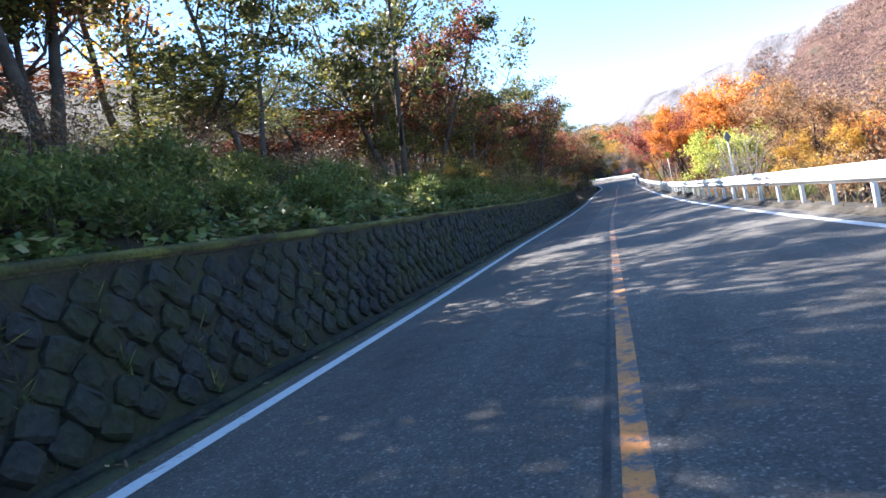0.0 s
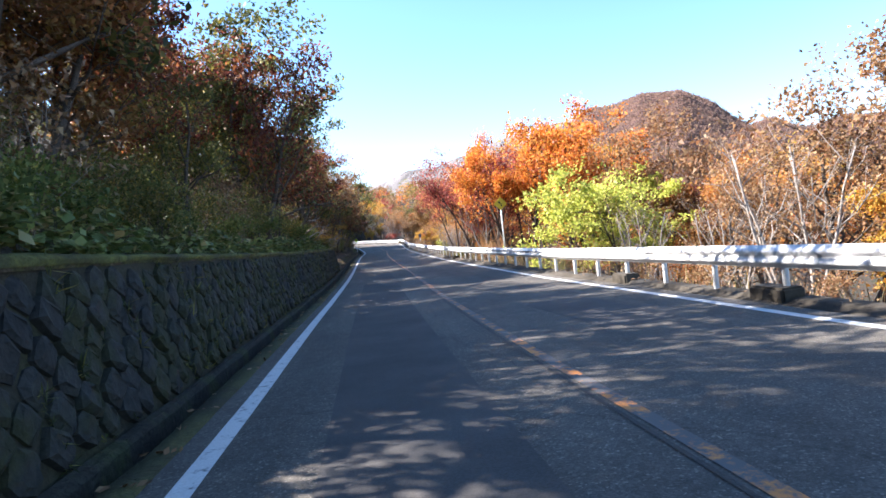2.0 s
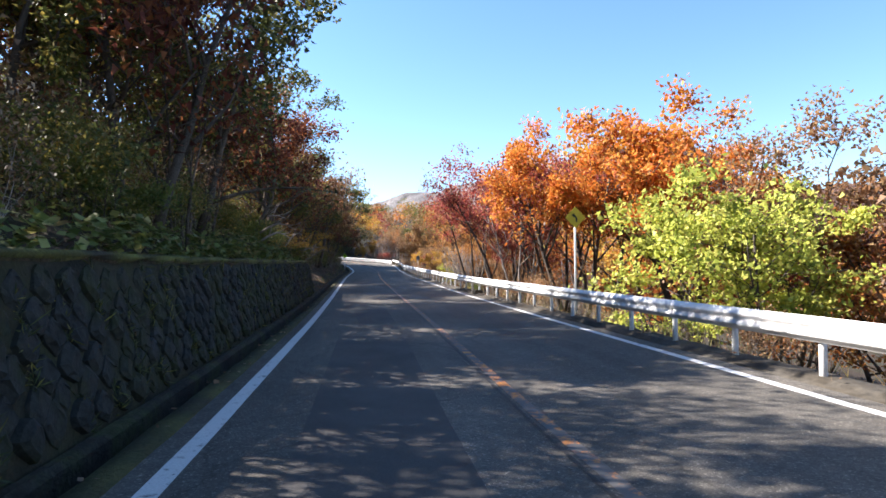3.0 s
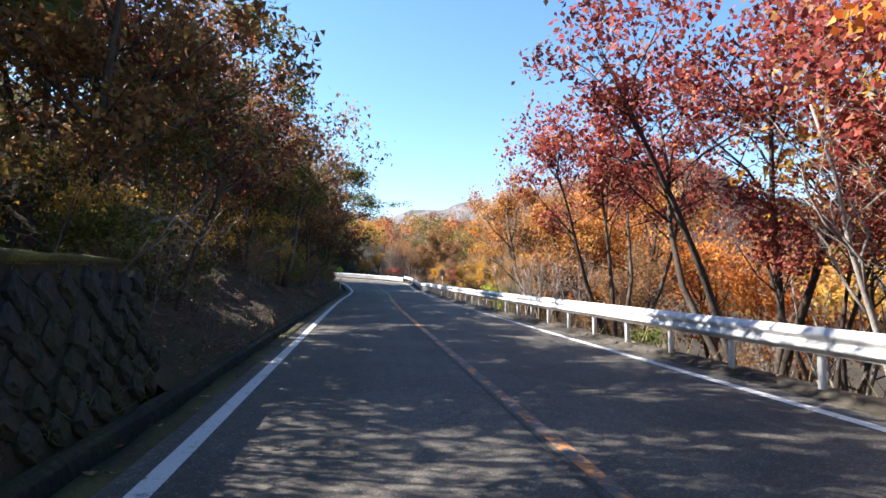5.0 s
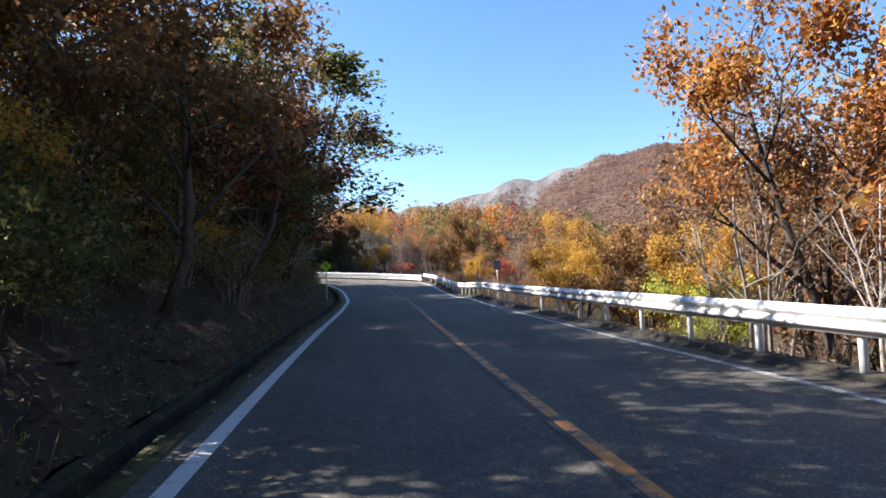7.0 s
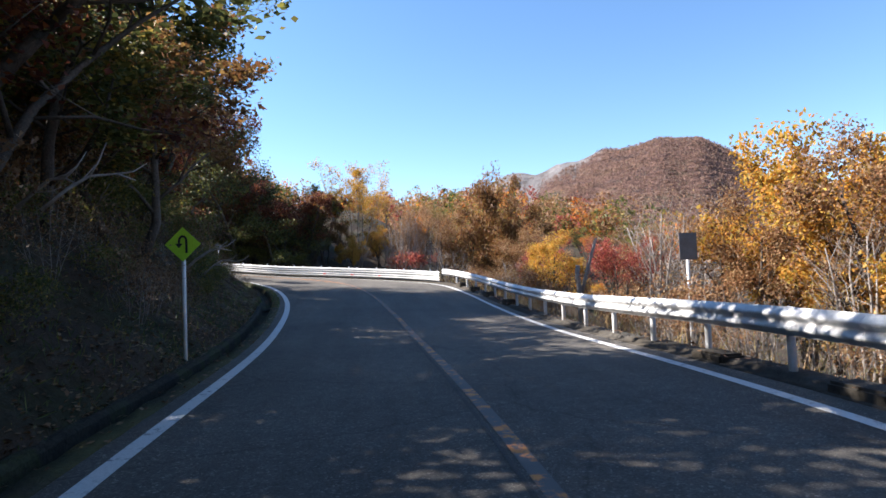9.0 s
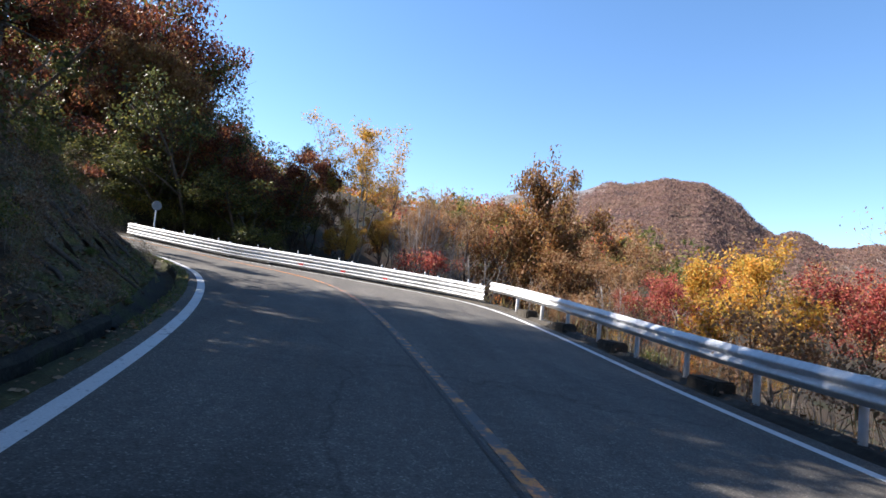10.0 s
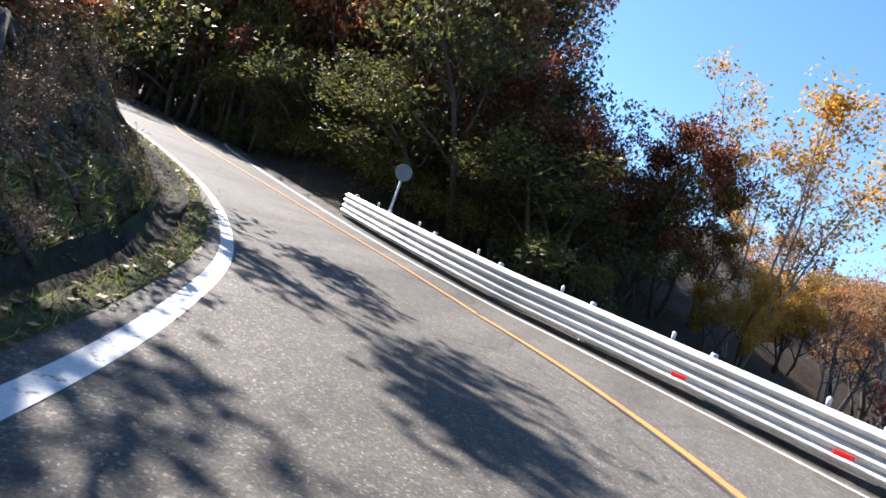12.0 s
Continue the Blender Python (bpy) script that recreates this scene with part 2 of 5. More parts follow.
LEAF = {
    "orange": leaf_material("orange_leaves", [(0.0, (0.42, 0.09, 0.02)), (0.5, (0.60, 0.20, 0.03)), (1.0, (0.62, 0.32, 0.06))]),
    "red": leaf_material("red_leaves", [(0.0, (0.17, 0.035, 0.03)), (0.5, (0.32, 0.06, 0.05)), (0.8, (0.42, 0.12, 0.08)), (1.0, (0.42, 0.22, 0.08))]),
    "yellow": leaf_material("golden_leaves", [(0.0, (0.46, 0.19, 0.03)), (0.5, (0.58, 0.32, 0.05)), (1.0, (0.42, 0.34, 0.07))]),
    "lime": leaf_material("yellow_green_leaves", [(0.0, (0.24, 0.29, 0.05)), (0.5, (0.48, 0.52, 0.09)), (1.0, (0.64, 0.60, 0.14))]),
    "russet": leaf_material("russet_leaves", [(0.0, (0.19, 0.085, 0.04)), (0.5, (0.30, 0.155, 0.07)), (1.0, (0.37, 0.26, 0.13))]),
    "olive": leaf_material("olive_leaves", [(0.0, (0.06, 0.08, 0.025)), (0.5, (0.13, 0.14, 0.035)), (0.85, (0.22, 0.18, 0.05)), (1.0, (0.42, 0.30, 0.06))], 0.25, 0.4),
    "copper": leaf_material("copper_leaves", [(0.0, (0.30, 0.10, 0.03)), (0.5, (0.46, 0.19, 0.05)), (1.0, (0.50, 0.31, 0.08))]),
    "bronze": leaf_material("bronze_leaves", [(0.0, (0.13, 0.08, 0.03)), (0.5, (0.26, 0.11, 0.045)), (1.0, (0.30, 0.20, 0.06))], 0.25, 0.35),
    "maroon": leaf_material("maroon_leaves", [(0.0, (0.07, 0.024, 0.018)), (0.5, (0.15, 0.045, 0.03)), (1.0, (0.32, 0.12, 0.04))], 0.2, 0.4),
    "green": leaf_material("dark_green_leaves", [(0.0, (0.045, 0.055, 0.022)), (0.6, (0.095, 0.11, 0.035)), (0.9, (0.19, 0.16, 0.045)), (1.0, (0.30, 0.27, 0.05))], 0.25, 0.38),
    "bush": leaf_material("bush_leaves", [(0.0, (0.06, 0.09, 0.025)), (0.6, (0.15, 0.19, 0.045)), (1.0, (0.26, 0.24, 0.07))]),
    "straw": leaf_material("dry_stalks", [(0.0, (0.24, 0.15, 0.07)), (0.5, (0.36, 0.25, 0.12)), (1.0, (0.30, 0.29, 0.10))], 0.2, 0.25),
    # Foliage colours lightened by about a third to stand in for aerial haze
    "mountain": leaf_material("mountain_foliage", [(0.0, (0.17, 0.115, 0.10)), (0.4, (0.25, 0.16, 0.13)), (0.75, (0.30, 0.185, 0.14)), (1.0, (0.22, 0.18, 0.13))], 0.1, 0.5),
    "cover": leaf_material("ground_cover_leaves", [(0.0, (0.07, 0.10, 0.03)), (0.5, (0.15, 0.19, 0.05)), (0.85, (0.25, 0.26, 0.08)), (1.0, (0.36, 0.27, 0.12))], 0.4, 0.35),
    "litter": leaf_material("fallen_leaves", [(0.0, (0.10, 0.055, 0.028)), (0.5, (0.20, 0.11, 0.055)), (1.0, (0.32, 0.22, 0.12))], 0.2, 0.1),
}


# ---- mesh helpers ----
def mesh_of(name, verts, faces, mat=None, smooth=False):
    me = bpy.data.meshes.new(name)
    me.from_pydata([tuple(v) for v in verts], [], [tuple(f) for f in faces])
    if mat:
        me.materials.append(mat)
    if smooth:
        me.shade_smooth()
    me.update()
    return me


def quads_mesh(name, quads, mat):
    """A mesh of loose faces from an (n, corners, 3) array."""
    me = bpy.data.meshes.new(name)
    n, k = quads.shape[:2]
    me.vertices.add(n * k)
    me.vertices.foreach_set("co", np.ascontiguousarray(quads, dtype=np.float32).ravel())
    me.loops.add(n * k)
    me.loops.foreach_set("vertex_index", np.arange(n * k, dtype=np.int32))
    me.polygons.add(n)
    me.polygons.foreach_set("loop_start", np.arange(0, n * k, k, dtype=np.int32))
    me.materials.append(mat)
    me.update(calc_edges=True)
    return me


def part(name, me, parent, label=""):
    ob = new(name, me)
    ob.parent = parent
    return tagged(ob, label)


def thing(name, at, label, category, group="", kind=""):
    ob = new(name)
    ob.matrix_basis = Matrix.Translation(at)
    return tagged(ob, label, category, group, kind)


def sweep(rows, closed=False):
    """Verts and faces of a skin over rows of points, all rows alike."""
    n = len(rows[0])
    verts = [p for row in rows for p in row]
    faces = []
    for i in range(len(rows) - 1):
        for j in range(n if closed else n - 1):
            k = (j + 1) % n
            faces.append((i * n + j, i * n + k, (i + 1) * n + k, (i + 1) * n + j))
    if closed:
        faces += [tuple(range(n - 1, -1, -1)), tuple((len(rows) - 1) * n + j for j in range(n))]
    return verts, faces


def tube(points, radii, sides=6):
    """Verts and faces of a bent, tapering tube."""
    rows = []
    pts = [Vector(p) for p in points]
    for i, (p, r) in enumerate(zip(pts, radii)):
        d = (pts[min(i + 1, len(pts) - 1)] - pts[max(i - 1, 0)]).normalized()
        a = d.orthogonal().normalized()
        b = d.cross(a)
        rows.append([p + (a * math.cos(t) + b * math.sin(t)) * r for t in (k * math.tau / sides for k in range(sides))])
    return sweep(rows, True)


def box(lo, hi):
    (a, b, c), (d, e, f) = lo, hi
    v = [(a, b, c), (d, b, c), (d, e, c), (a, e, c), (a, b, f), (d, b, f), (d, e, f), (a, e, f)]
    return v, [(0, 3, 2, 1), (4, 5, 6, 7), (0, 1, 5, 4), (1, 2, 6, 5), (2, 3, 7, 6), (3, 0, 4, 7)]


def joined(pieces):
    verts, faces = [], []
    for v, f in pieces:
        k = len(verts)
        verts += list(v)
        faces += [tuple(i + k for i in g) for g in f]
    return verts, faces


def bevelled(v, f, width=0.02, mat=None, name="block", segments=2):
    bm = bmesh.new()
    vs = [bm.verts.new(p) for p in v]
    for g in f:
        bm.faces.new([vs[i] for i in g])
    bmesh.ops.bevel(bm, geom=bm.edges[:], offset=width, segments=segments, affect="EDGES")
    me = bpy.data.meshes.new(name)
    bm.to_mesh(me)
    bm.free()
    if mat:
        me.materials.append(mat)
    return me


# ---- the plan of the road: left line, centre line and right line, station by station ----
STATIONS = [
    ((0.90, -45), (3.65, -45), (6.75, -45)), ((0.75, -20), (3.50, -20), (6.60, -20)), ((0.50, 0), (3.25, 0), (6.43, 0)),
    ((0.10, 20), (2.85, 20), (5.80, 20)), ((-0.03, 35), (2.72, 35), (5.73, 35)), ((0.05, 50), (2.80, 50), (5.65, 50)),
    ((0.0, 65), (2.75, 65), (5.53, 65)), ((-0.05, 80), (2.70, 80), (5.48, 80)), ((0.04, 90), (2.79, 90), (5.42, 90)),
    ((0.25, 100), (3.00, 100), (5.62, 100)), ((0.28, 107), (3.02, 107), (5.82, 107)), ((0.02, 113), (2.92, 113), (6.05, 113)),
    ((-0.42, 118), (2.65, 118), (6.15, 118)), ((-1.10, 122), (2.25, 122), (6.10, 122)), ((-2.0, 125.3), (1.6, 125.8), (5.75, 126.1)),
    ((-3.1, 127.6), (0.7, 128.4), (4.7, 128.5)), ((-4.5, 129.5), (-0.9, 130.6), (2.1, 130.7)), ((-7.0, 131.8), (-3.5, 132.7), (-1.3, 132.7)),
    ((-10.8, 134.4), (-8.1, 135.6), (-6.4, 135.4)), ((-19.5, 139.8), (-17.7, 141.7), (-16.6, 143.2)), ((-34, 150), (-32, 152.5), (-30.5, 155)),
    ((-60, 160), (-59, 163), (-58, 166)),
]


def smooth_line(points, per=12):
    """A Catmull-Rom line through points of the plan."""
    p = [np.array(q, float) for q in points]
    p = [2 * p[0] - p[1]] + p + [2 * p[-1] - p[-2]]
    out = []
    for i in range(1, len(p) - 2):
        n = per
        for t in np.arange(n) / n:
            a, b, c, d = p[i - 1], p[i], p[i + 1], p[i + 2]
            out.append(0.5 * (2 * b + (c - a) * t + (2 * a - 5 * b + 4 * c - d) * t * t + (3 * b - a - 3 * c + d) * t ** 3))
    out.append(p[-2])
    return np.array(out)


LEFT, MID, RIGHT = (smooth_line([s[k] for s in STATIONS], 24) for k in range(3))
COUNT = len(LEFT)
PROFILE_Y = [-60, -10, 0, 10, 20, 30, 40, 50, 60, 70, 80, 90, 100, 110, 120, 400]
PROFILE_Z = [0.3, 0.26, 0.18, 0.06, 0.0, -0.08, -0.09, -0.01, 0.09, 0.25, 0.42, 0.63, 0.82, 1.14, 1.58, 1.58]


def soft(a, b, v):
    t = np.clip((v - a) / (b - a), 0, 1)
    return t * t * (3 - 2 * t)


def road_z(x, y):
    w = soft(102, 120, y)
    return float((1 - w) * np.interp(y, PROFILE_Y, PROFILE_Z) + w * (2.2 - 0.04 * (x - 2) + 0.07 * (y - 130) + 0.03 * max(0.0, -2.5 - x)))


ACROSS = RIGHT - LEFT
WIDTH = np.linalg.norm(ACROSS, axis=1)
UNIT = ACROSS / WIDTH[:, None]


def beside(i, d, side):
    """A plan point d metres outside the left (-1) or right (+1) line at station i."""
    p = LEFT[i] - UNIT[i] * d if side < 0 else RIGHT[i] + UNIT[i] * d
    return p


def strip(line, d0, d1, lift=0.0, lo=0, hi=None, side=UNIT):
    """Rows of a flat strip along a line of the plan, from d0 to d1 to its right."""
    rows = []
    for i in range(lo, COUNT if hi is None else hi):
        row = []
        for d in (d0, d1):
            p = line[i] + side[i] * d
            row.append((p[0], p[1], road_z(*p) + lift))
        rows.append(row)
    return rows


# ---- road and markings ----
rows = []
for i in range(COUNT):
    row = []
    cols = [LEFT[i] - UNIT[i] * 0.30] + [LEFT[i] + ACROSS[i] * t for t in np.linspace(0, 1, 9)] + [RIGHT[i] + UNIT[i] * 0.40]
    rows.append([(p[0], p[1], road_z(*p)) for p in cols])
v, f = sweep(rows)
road = tagged(new("road", mesh_of("road", v, f, M_ROAD, True)), "grey asphalt mountain road, cracked and dappled", "road", kind="structure")
def near_station(y):
    return int(np.argmin(np.abs(RIGHT[:COUNT * 14 // 21, 1] - y)))


WORN_FROM, WORN_TO = near_station(73), near_station(98)
for name, line, d0, d1, lo, hi, mat, label in (
        ("edge_line", LEFT, -0.075, 0.075, 0, COUNT, M_WHITE, "solid white painted edge line on the asphalt"),
        ("edge_line", RIGHT, -0.07, 0.07, 0, WORN_FROM + 1, M_WHITE, "solid white painted edge line beside the kerb"),
        ("edge_line", RIGHT, -0.065, 0.055, WORN_FROM, WORN_TO + 1, M_FADED, "edge line worn nearly down to the asphalt"),
        ("edge_line", RIGHT, -0.07, 0.07, WORN_TO, COUNT, M_WHITE, "solid white painted edge line round the bend"),
        ("centre_line", MID, -0.06, 0.06, 0, COUNT, M_YELLOW, "worn orange-yellow painted centre line")):
    v, f = sweep(strip(line, d0, d1, 0.004, lo, hi))
    tagged(new(name, mesh_of(name, v, f, mat)), label, "road marking", kind="structure")
v, f = sweep(strip(MID, -0.135, -0.10, 0.0045))
tagged(new("road_seam", mesh_of("road_seam", v, f, M_TAR)), "dark tarred seam along the centre line", "road seam", kind="structure")


# ---- ground: one sheet, rising to the wooded hill on the left, falling away on the right ----
def station_of(x, y):
    d = (MID[:, 0] - x) ** 2 + (MID[:, 1] - y) ** 2
    i = int(np.argmin(d))
    u = float(np.dot(np.array((x, y)) - LEFT[i], UNIT[i]))
    return i, u, math.sqrt(float(d[i]))


def wall_here(y):
    return 1.0 - soft(61.2, 63.2, y)


def bank_height(d, my):
    """Height of the left bank over the road, d metres outside the edge line."""
    wall, cut = float(wall_here(my)), float(soft(78, 100, my))
    steep = 0.45 * wall + (0.75 + 0.25 * cut) * (1 - wall)
    h = float(np.interp(d, [0.9, 1.3, 1.9], [1.42 * wall, 1.42 * wall + 0.35 * (1 - wall), 1.45 * wall + 0.75 * (1 - wall)]))
    if d > 1.9:
        h += (min(d, 6) - 1.9) * steep + max(0, min(d, 30) - 6) * 0.55 + max(0, min(d, 120) - 30) * 0.25
    return h


def ground_z(x, y, dip=False):
    """Height of the ground; dip: lowered where the finer bank and the kerb lie over it."""
    i, u, far = station_of(x, y)
    zr = road_z(*MID[i])
    w = WIDTH[i]
    my = MID[i][1]
    lift = noise.noise(Vector((x * 0.13, y * 0.13, 0.3))) * 0.8 + noise.noise(Vector((x * 0.6, y * 0.6, 1.3))) * 0.25 + noise.noise(Vector((x * 1.7, y * 1.7, 2.3))) * 0.1
    if u < 0:
        d = -u
        h = bank_height(d, my) if d > 0.9 else -0.4
        if dip:
            h -= 0.55 * (1 - float(soft(2.6, 4.2, d))) + (1.45 * float(wall_here(my)) if d < 1.75 else 0)
        z = zr + h + lift * float(np.clip((d - 1.6) / 3, 0, 1))
    elif u > w:
        d = u - w
        turn = float(soft(127, 138, my) * soft(-5, 5, -MID[i][0])) if my > 120 else 0.0
        down = -(min(d, 14) - 0.8) * 0.42 - max(0, min(d, 60) - 14) * 0.12
        up = (min(d, 5) - 0.8) * 0.52 + max(0, min(d, 45) - 5) * 0.24
        h = float(np.interp(d, [0, 0.38, 0.5, 0.8], [-0.3, -0.3, -0.12, -0.05]))
        if d > 0.8:
            h += down * (1 - turn) + up * turn
        z = zr + h + lift * float(np.clip((d - 1) / 3, 0, 1))
    else:
        return zr - 0.3
    if y > 146:
        k = float(soft(146, 185, y)) * float(soft(12, 40, far)) * float(soft(-30, 5, x))
        hill = -10 + (14 + 15 * float(soft(165, 275, y))) * (1 - float(soft(30, 120, x))) + 14 * float(soft(20, 80, -x))
        z = (1 - k) * z + k * (hill + 2.5 * lift)
    return z


gx = np.unique(np.concatenate([[-3000, -1500, -800, -400, -250, -160], np.arange(-120, -24, 4), np.arange(-24, 26, 0.8), np.arange(26, 120, 4), [140, 180, 260, 400, 800, 1500, 3000]]))
gy = np.unique(np.concatenate([[-3000, -1500, -600, -250, -120, -80], np.arange(-60, 0, 3), np.arange(0, 158, 0.8), np.arange(158, 320, 5), [340, 380, 450, 600, 900, 1500, 3000]]))
verts = [(x, y, ground_z(x, y, True)) for y in gy for x in gx]
nx = len(gx)
faces = [(j * nx + i, j * nx + i + 1, (j + 1) * nx + i + 1, (j + 1) * nx + i) for j in range(len(gy) - 1) for i in range(nx - 1)]
ground = tagged(new("ground", mesh_of("ground", verts, faces, M_SOIL, True)), "leaf-strewn brown soil of the wooded slopes", "ground", kind="structure")


def index_at(y):
    return int(np.argmin(np.abs(MID[:COUNT * 15 // 21, 1] - y)))


# ---- left side: verge, gutter and stone retaining wall ----
def profile_rows(side, lo, hi, shape, jitter=0.0, step=1):
    """Rows of a section swept beside a line; shape: (distance outside the line, height over the road)."""
    out = []
    for i in range(lo, hi, step):
        row = []
        for k, (d, h) in enumerate(shape):
            p = beside(i, d, side)
            e = noise.noise(Vector((p[0] * 2.3, p[1] * 2.3, k * 7.1))) * jitter
            p = beside(i, d + e, side)
            row.append((p[0], p[1], road_z(*p) + h + e))
        out.append(row)
    return out


IN_END = index_at(124)
LAST = COUNT - 30
v, f = sweep(profile_rows(-1, 0, LAST, [(0.24, -0.1), (0.26, 0.012), (0.36, 0.02), (0.47, 0.015), (0.50, -0.12)], 0.02))
tagged(new("verge", mesh_of("verge", v, f, M_MOSS, True)), "mossy dirt verge between edge line and gutter", "verge", kind="structure")
v, f = sweep(profile_rows(-1, 0, index_at(118) + 1, [(0.47, -0.02), (0.50, -0.02), (0.52, -0.24), (0.78, -0.24), (0.79, -0.06), (0.84, -0.02), (0.92, -0.02), (0.98, -0.2)], 0.015))
round_v, round_f = sweep(profile_rows(-1, index_at(118), LAST, [(0.47, -0.02), (0.50, -0.02), (0.54, -0.15), (0.70, -0.19), (0.82, -0.15), (0.90, -0.09), (0.95, 0.0), (0.98, -0.05)], 0.015))
v, f = joined([(v, f), (round_v, round_f)])
tagged(new("gutter", mesh_of("gutter", v, f, M_GUTTER)), "open concrete roadside gutter, dark and damp", "gutter", kind="structure")

# the bank itself, finer than the ground behind it, its face uneven
def bank_rows(lo, hi, rough):
    rows = []
    for i in range(lo, hi):
        my = MID[i][1]
        start = 0.93 + 0.55 * float(wall_here(my))
        row = []
        for d in start + (4.6 - start) * np.linspace(0, 1, 26) ** 1.15:
            if my > 112:
                d = start + (d - start) * 0.75
            p = beside(i, d, -1)
            h = bank_height(d, my)
            rise = noise.noise(Vector((p[0] * 0.13, p[1] * 0.13, 0.3))) * 0.8 + noise.noise(Vector((p[0] * 0.6, p[1] * 0.6, 1.3))) * 0.25 + noise.noise(Vector((p[0] * 1.7, p[1] * 1.7, 2.3))) * 0.1
            k = min(1, 0.4 + (d - start) * 3)
            q = Vector((p[0], p[1], h))
            e = noise.noise(q * 1.4) * 0.30 + noise.noise(q * 3.3) * 0.17 + noise.noise(q * 8.0) * 0.07
            p = beside(i, d + e * k * rough, -1)
            up = noise.noise(q * 5.0) * 0.08 * k * rough
            row.append((p[0], p[1], road_z(*MID[i]) + h + up + rise * float(np.clip((d - 1.6) / 3, 0, 1)) - (0.06 if d == start else 0)))
        rows.append(row)
    return rows


NOSE = index_at(117)
BANK = np.array(bank_rows(0, LAST, 0.9))
v, f = sweep(BANK[:NOSE + 1].tolist())
tagged(new("bank", mesh_of("bank", v, f, M_SOIL, True)), "dark earth bank with roots and fallen leaves", "bank", kind="structure")
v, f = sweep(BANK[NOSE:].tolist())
tagged(new("bank", mesh_of("bank", v, f, M_NOSE, True)), "mossy earth bank on the inside of the hairpin bend, coloured as if sunlit", "bank", kind="structure")

WALL_LO, WALL_HI = index_at(-30), index_at(63)
WALL_FOOT, WALL_TOP, WALL_HIGH = 0.96, 1.26, 1.42
v, f = sweep(profile_rows(-1, WALL_LO, WALL_HI, [(WALL_FOOT, -0.1), (WALL_TOP, WALL_HIGH), (WALL_TOP + 0.3, WALL_HIGH), (WALL_TOP + 0.3, -0.1)]), True)
wall = tagged(new("retaining_wall", mesh_of("retaining_wall", v, f, M_MORTAR)), "mossy dark stone retaining wall along the road", "retaining wall", kind="structure")
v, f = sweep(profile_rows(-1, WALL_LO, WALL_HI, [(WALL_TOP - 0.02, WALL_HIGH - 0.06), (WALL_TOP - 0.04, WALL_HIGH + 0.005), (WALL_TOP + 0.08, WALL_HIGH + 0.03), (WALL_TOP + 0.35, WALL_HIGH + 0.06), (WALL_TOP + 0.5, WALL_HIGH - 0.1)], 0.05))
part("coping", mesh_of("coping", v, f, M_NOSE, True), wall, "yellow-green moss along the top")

v, f = sweep(profile_rows(-1, WALL_LO, WALL_HI, [(WALL_TOP - 0.04, WALL_HIGH - 0.035), (WALL_TOP - 0.065, WALL_HIGH + 0.01), (WALL_TOP - 0.03, WALL_HIGH + 0.035), (WALL_TOP + 0.04, WALL_HIGH + 0.045), (WALL_TOP + 0.08, WALL_HIGH - 0.01)], 0.045))
part("moss_lip", mesh_of("moss_lip", v, f, M_LIP, True), wall, "bright yellow-green moss on the wall's top edge")

# ---- right side: shoulder kerb and guardrail ----
v, f = sweep(profile_rows(1, 0, LAST, [(0.33, -0.2), (0.36, 0.010), (0.46, 0.02), (0.50, 0.055), (0.52, 0.065), (0.78, 0.07), (0.80, 0.06), (0.82, -0.6)], 0.012))
tagged(new("kerb", mesh_of("kerb", v, f, M_CONCRETE, True)), "stained concrete kerb under the guardrail", "kerb", kind="structure")

RAIL = [beside(i, 0.56, 1) for i in range(COUNT)]
RAIL = np.array(RAIL)
run = np.concatenate([[0], np.cumsum(np.linalg.norm(np.diff(RAIL, axis=0), axis=1))])


def rail_at(s):
    p = np.array([np.interp(s, run, RAIL[:, 0]), np.interp(s, run, RAIL[:, 1])])
    q = np.array([np.interp(s + 0.2, run, RAIL[:, 0]), np.interp(s + 0.2, run, RAIL[:, 1])])
    d = (q - p) / np.linalg.norm(q - p)
    return p, np.array((-d[1], d[0])), road_z(*p)


WAVE = [(0.0, 0.0), (0.014, 0.016), (0.044, 0.042), (0.066, 0.062), (0.074, 0.078), (0.068, 0.096), (0.046, 0.118), (0.028, 0.134), (0.022, 0.145)]
W_SHAPE = WAVE + [(d, 0.29 - h) for d, h in WAVE[-2::-1]]


def beam(s0, s1, foot, out=0.0, tall=1.0, n=9):
    """One length of corrugated beam between two distances along the rail, with a thickness of 4 mm."""
    rows = []
    for s in np.linspace(s0, s1, n):
        p, left, z = rail_at(s)
        dent = 0.012 * noise.noise(Vector((s * 0.8, foot, 0)))
        face = [(*(p + left * (d + 0.02 + out + dent)), z + foot + h * tall) for d, h in W_SHAPE]
        back = [(*(p + left * (d + 0.016 + out + dent)), z + foot + h * tall) for d, h in W_SHAPE]
        rows.append(face + back[::-1])
    return sweep(rows, True)


JOG = float(np.interp(127.6, RAIL[:COUNT * 15 // 21, 1], run[:COUNT * 15 // 21]))
end_i = int(np.argmin(np.linalg.norm(RAIL - np.array((-7.9, 136.3)), axis=1)))
RAIL_END = float(run[end_i])
first = float(np.interp(42.6, RAIL[:COUNT * 15 // 21, 1], run[:COUNT * 15 // 21])) - 0.35 - 39 * 1.607
post_v, post_f = joined([tube([(0, 0, -0.5), (0, 0, 0.70), (0, 0, 0.715)], [0.043, 0.043, 0.034], 12)])
POST = mesh_of("post", post_v, post_f, M_RAIL, True)
bolt_v, bolt_f = tube([(0, 0, 0), (0, 0.012, 0), (0, 0.018, 0)], [0.02, 0.02, 0.012], 8)
BOLT = mesh_of("bolt", bolt_v, bolt_f, M_BOLT)


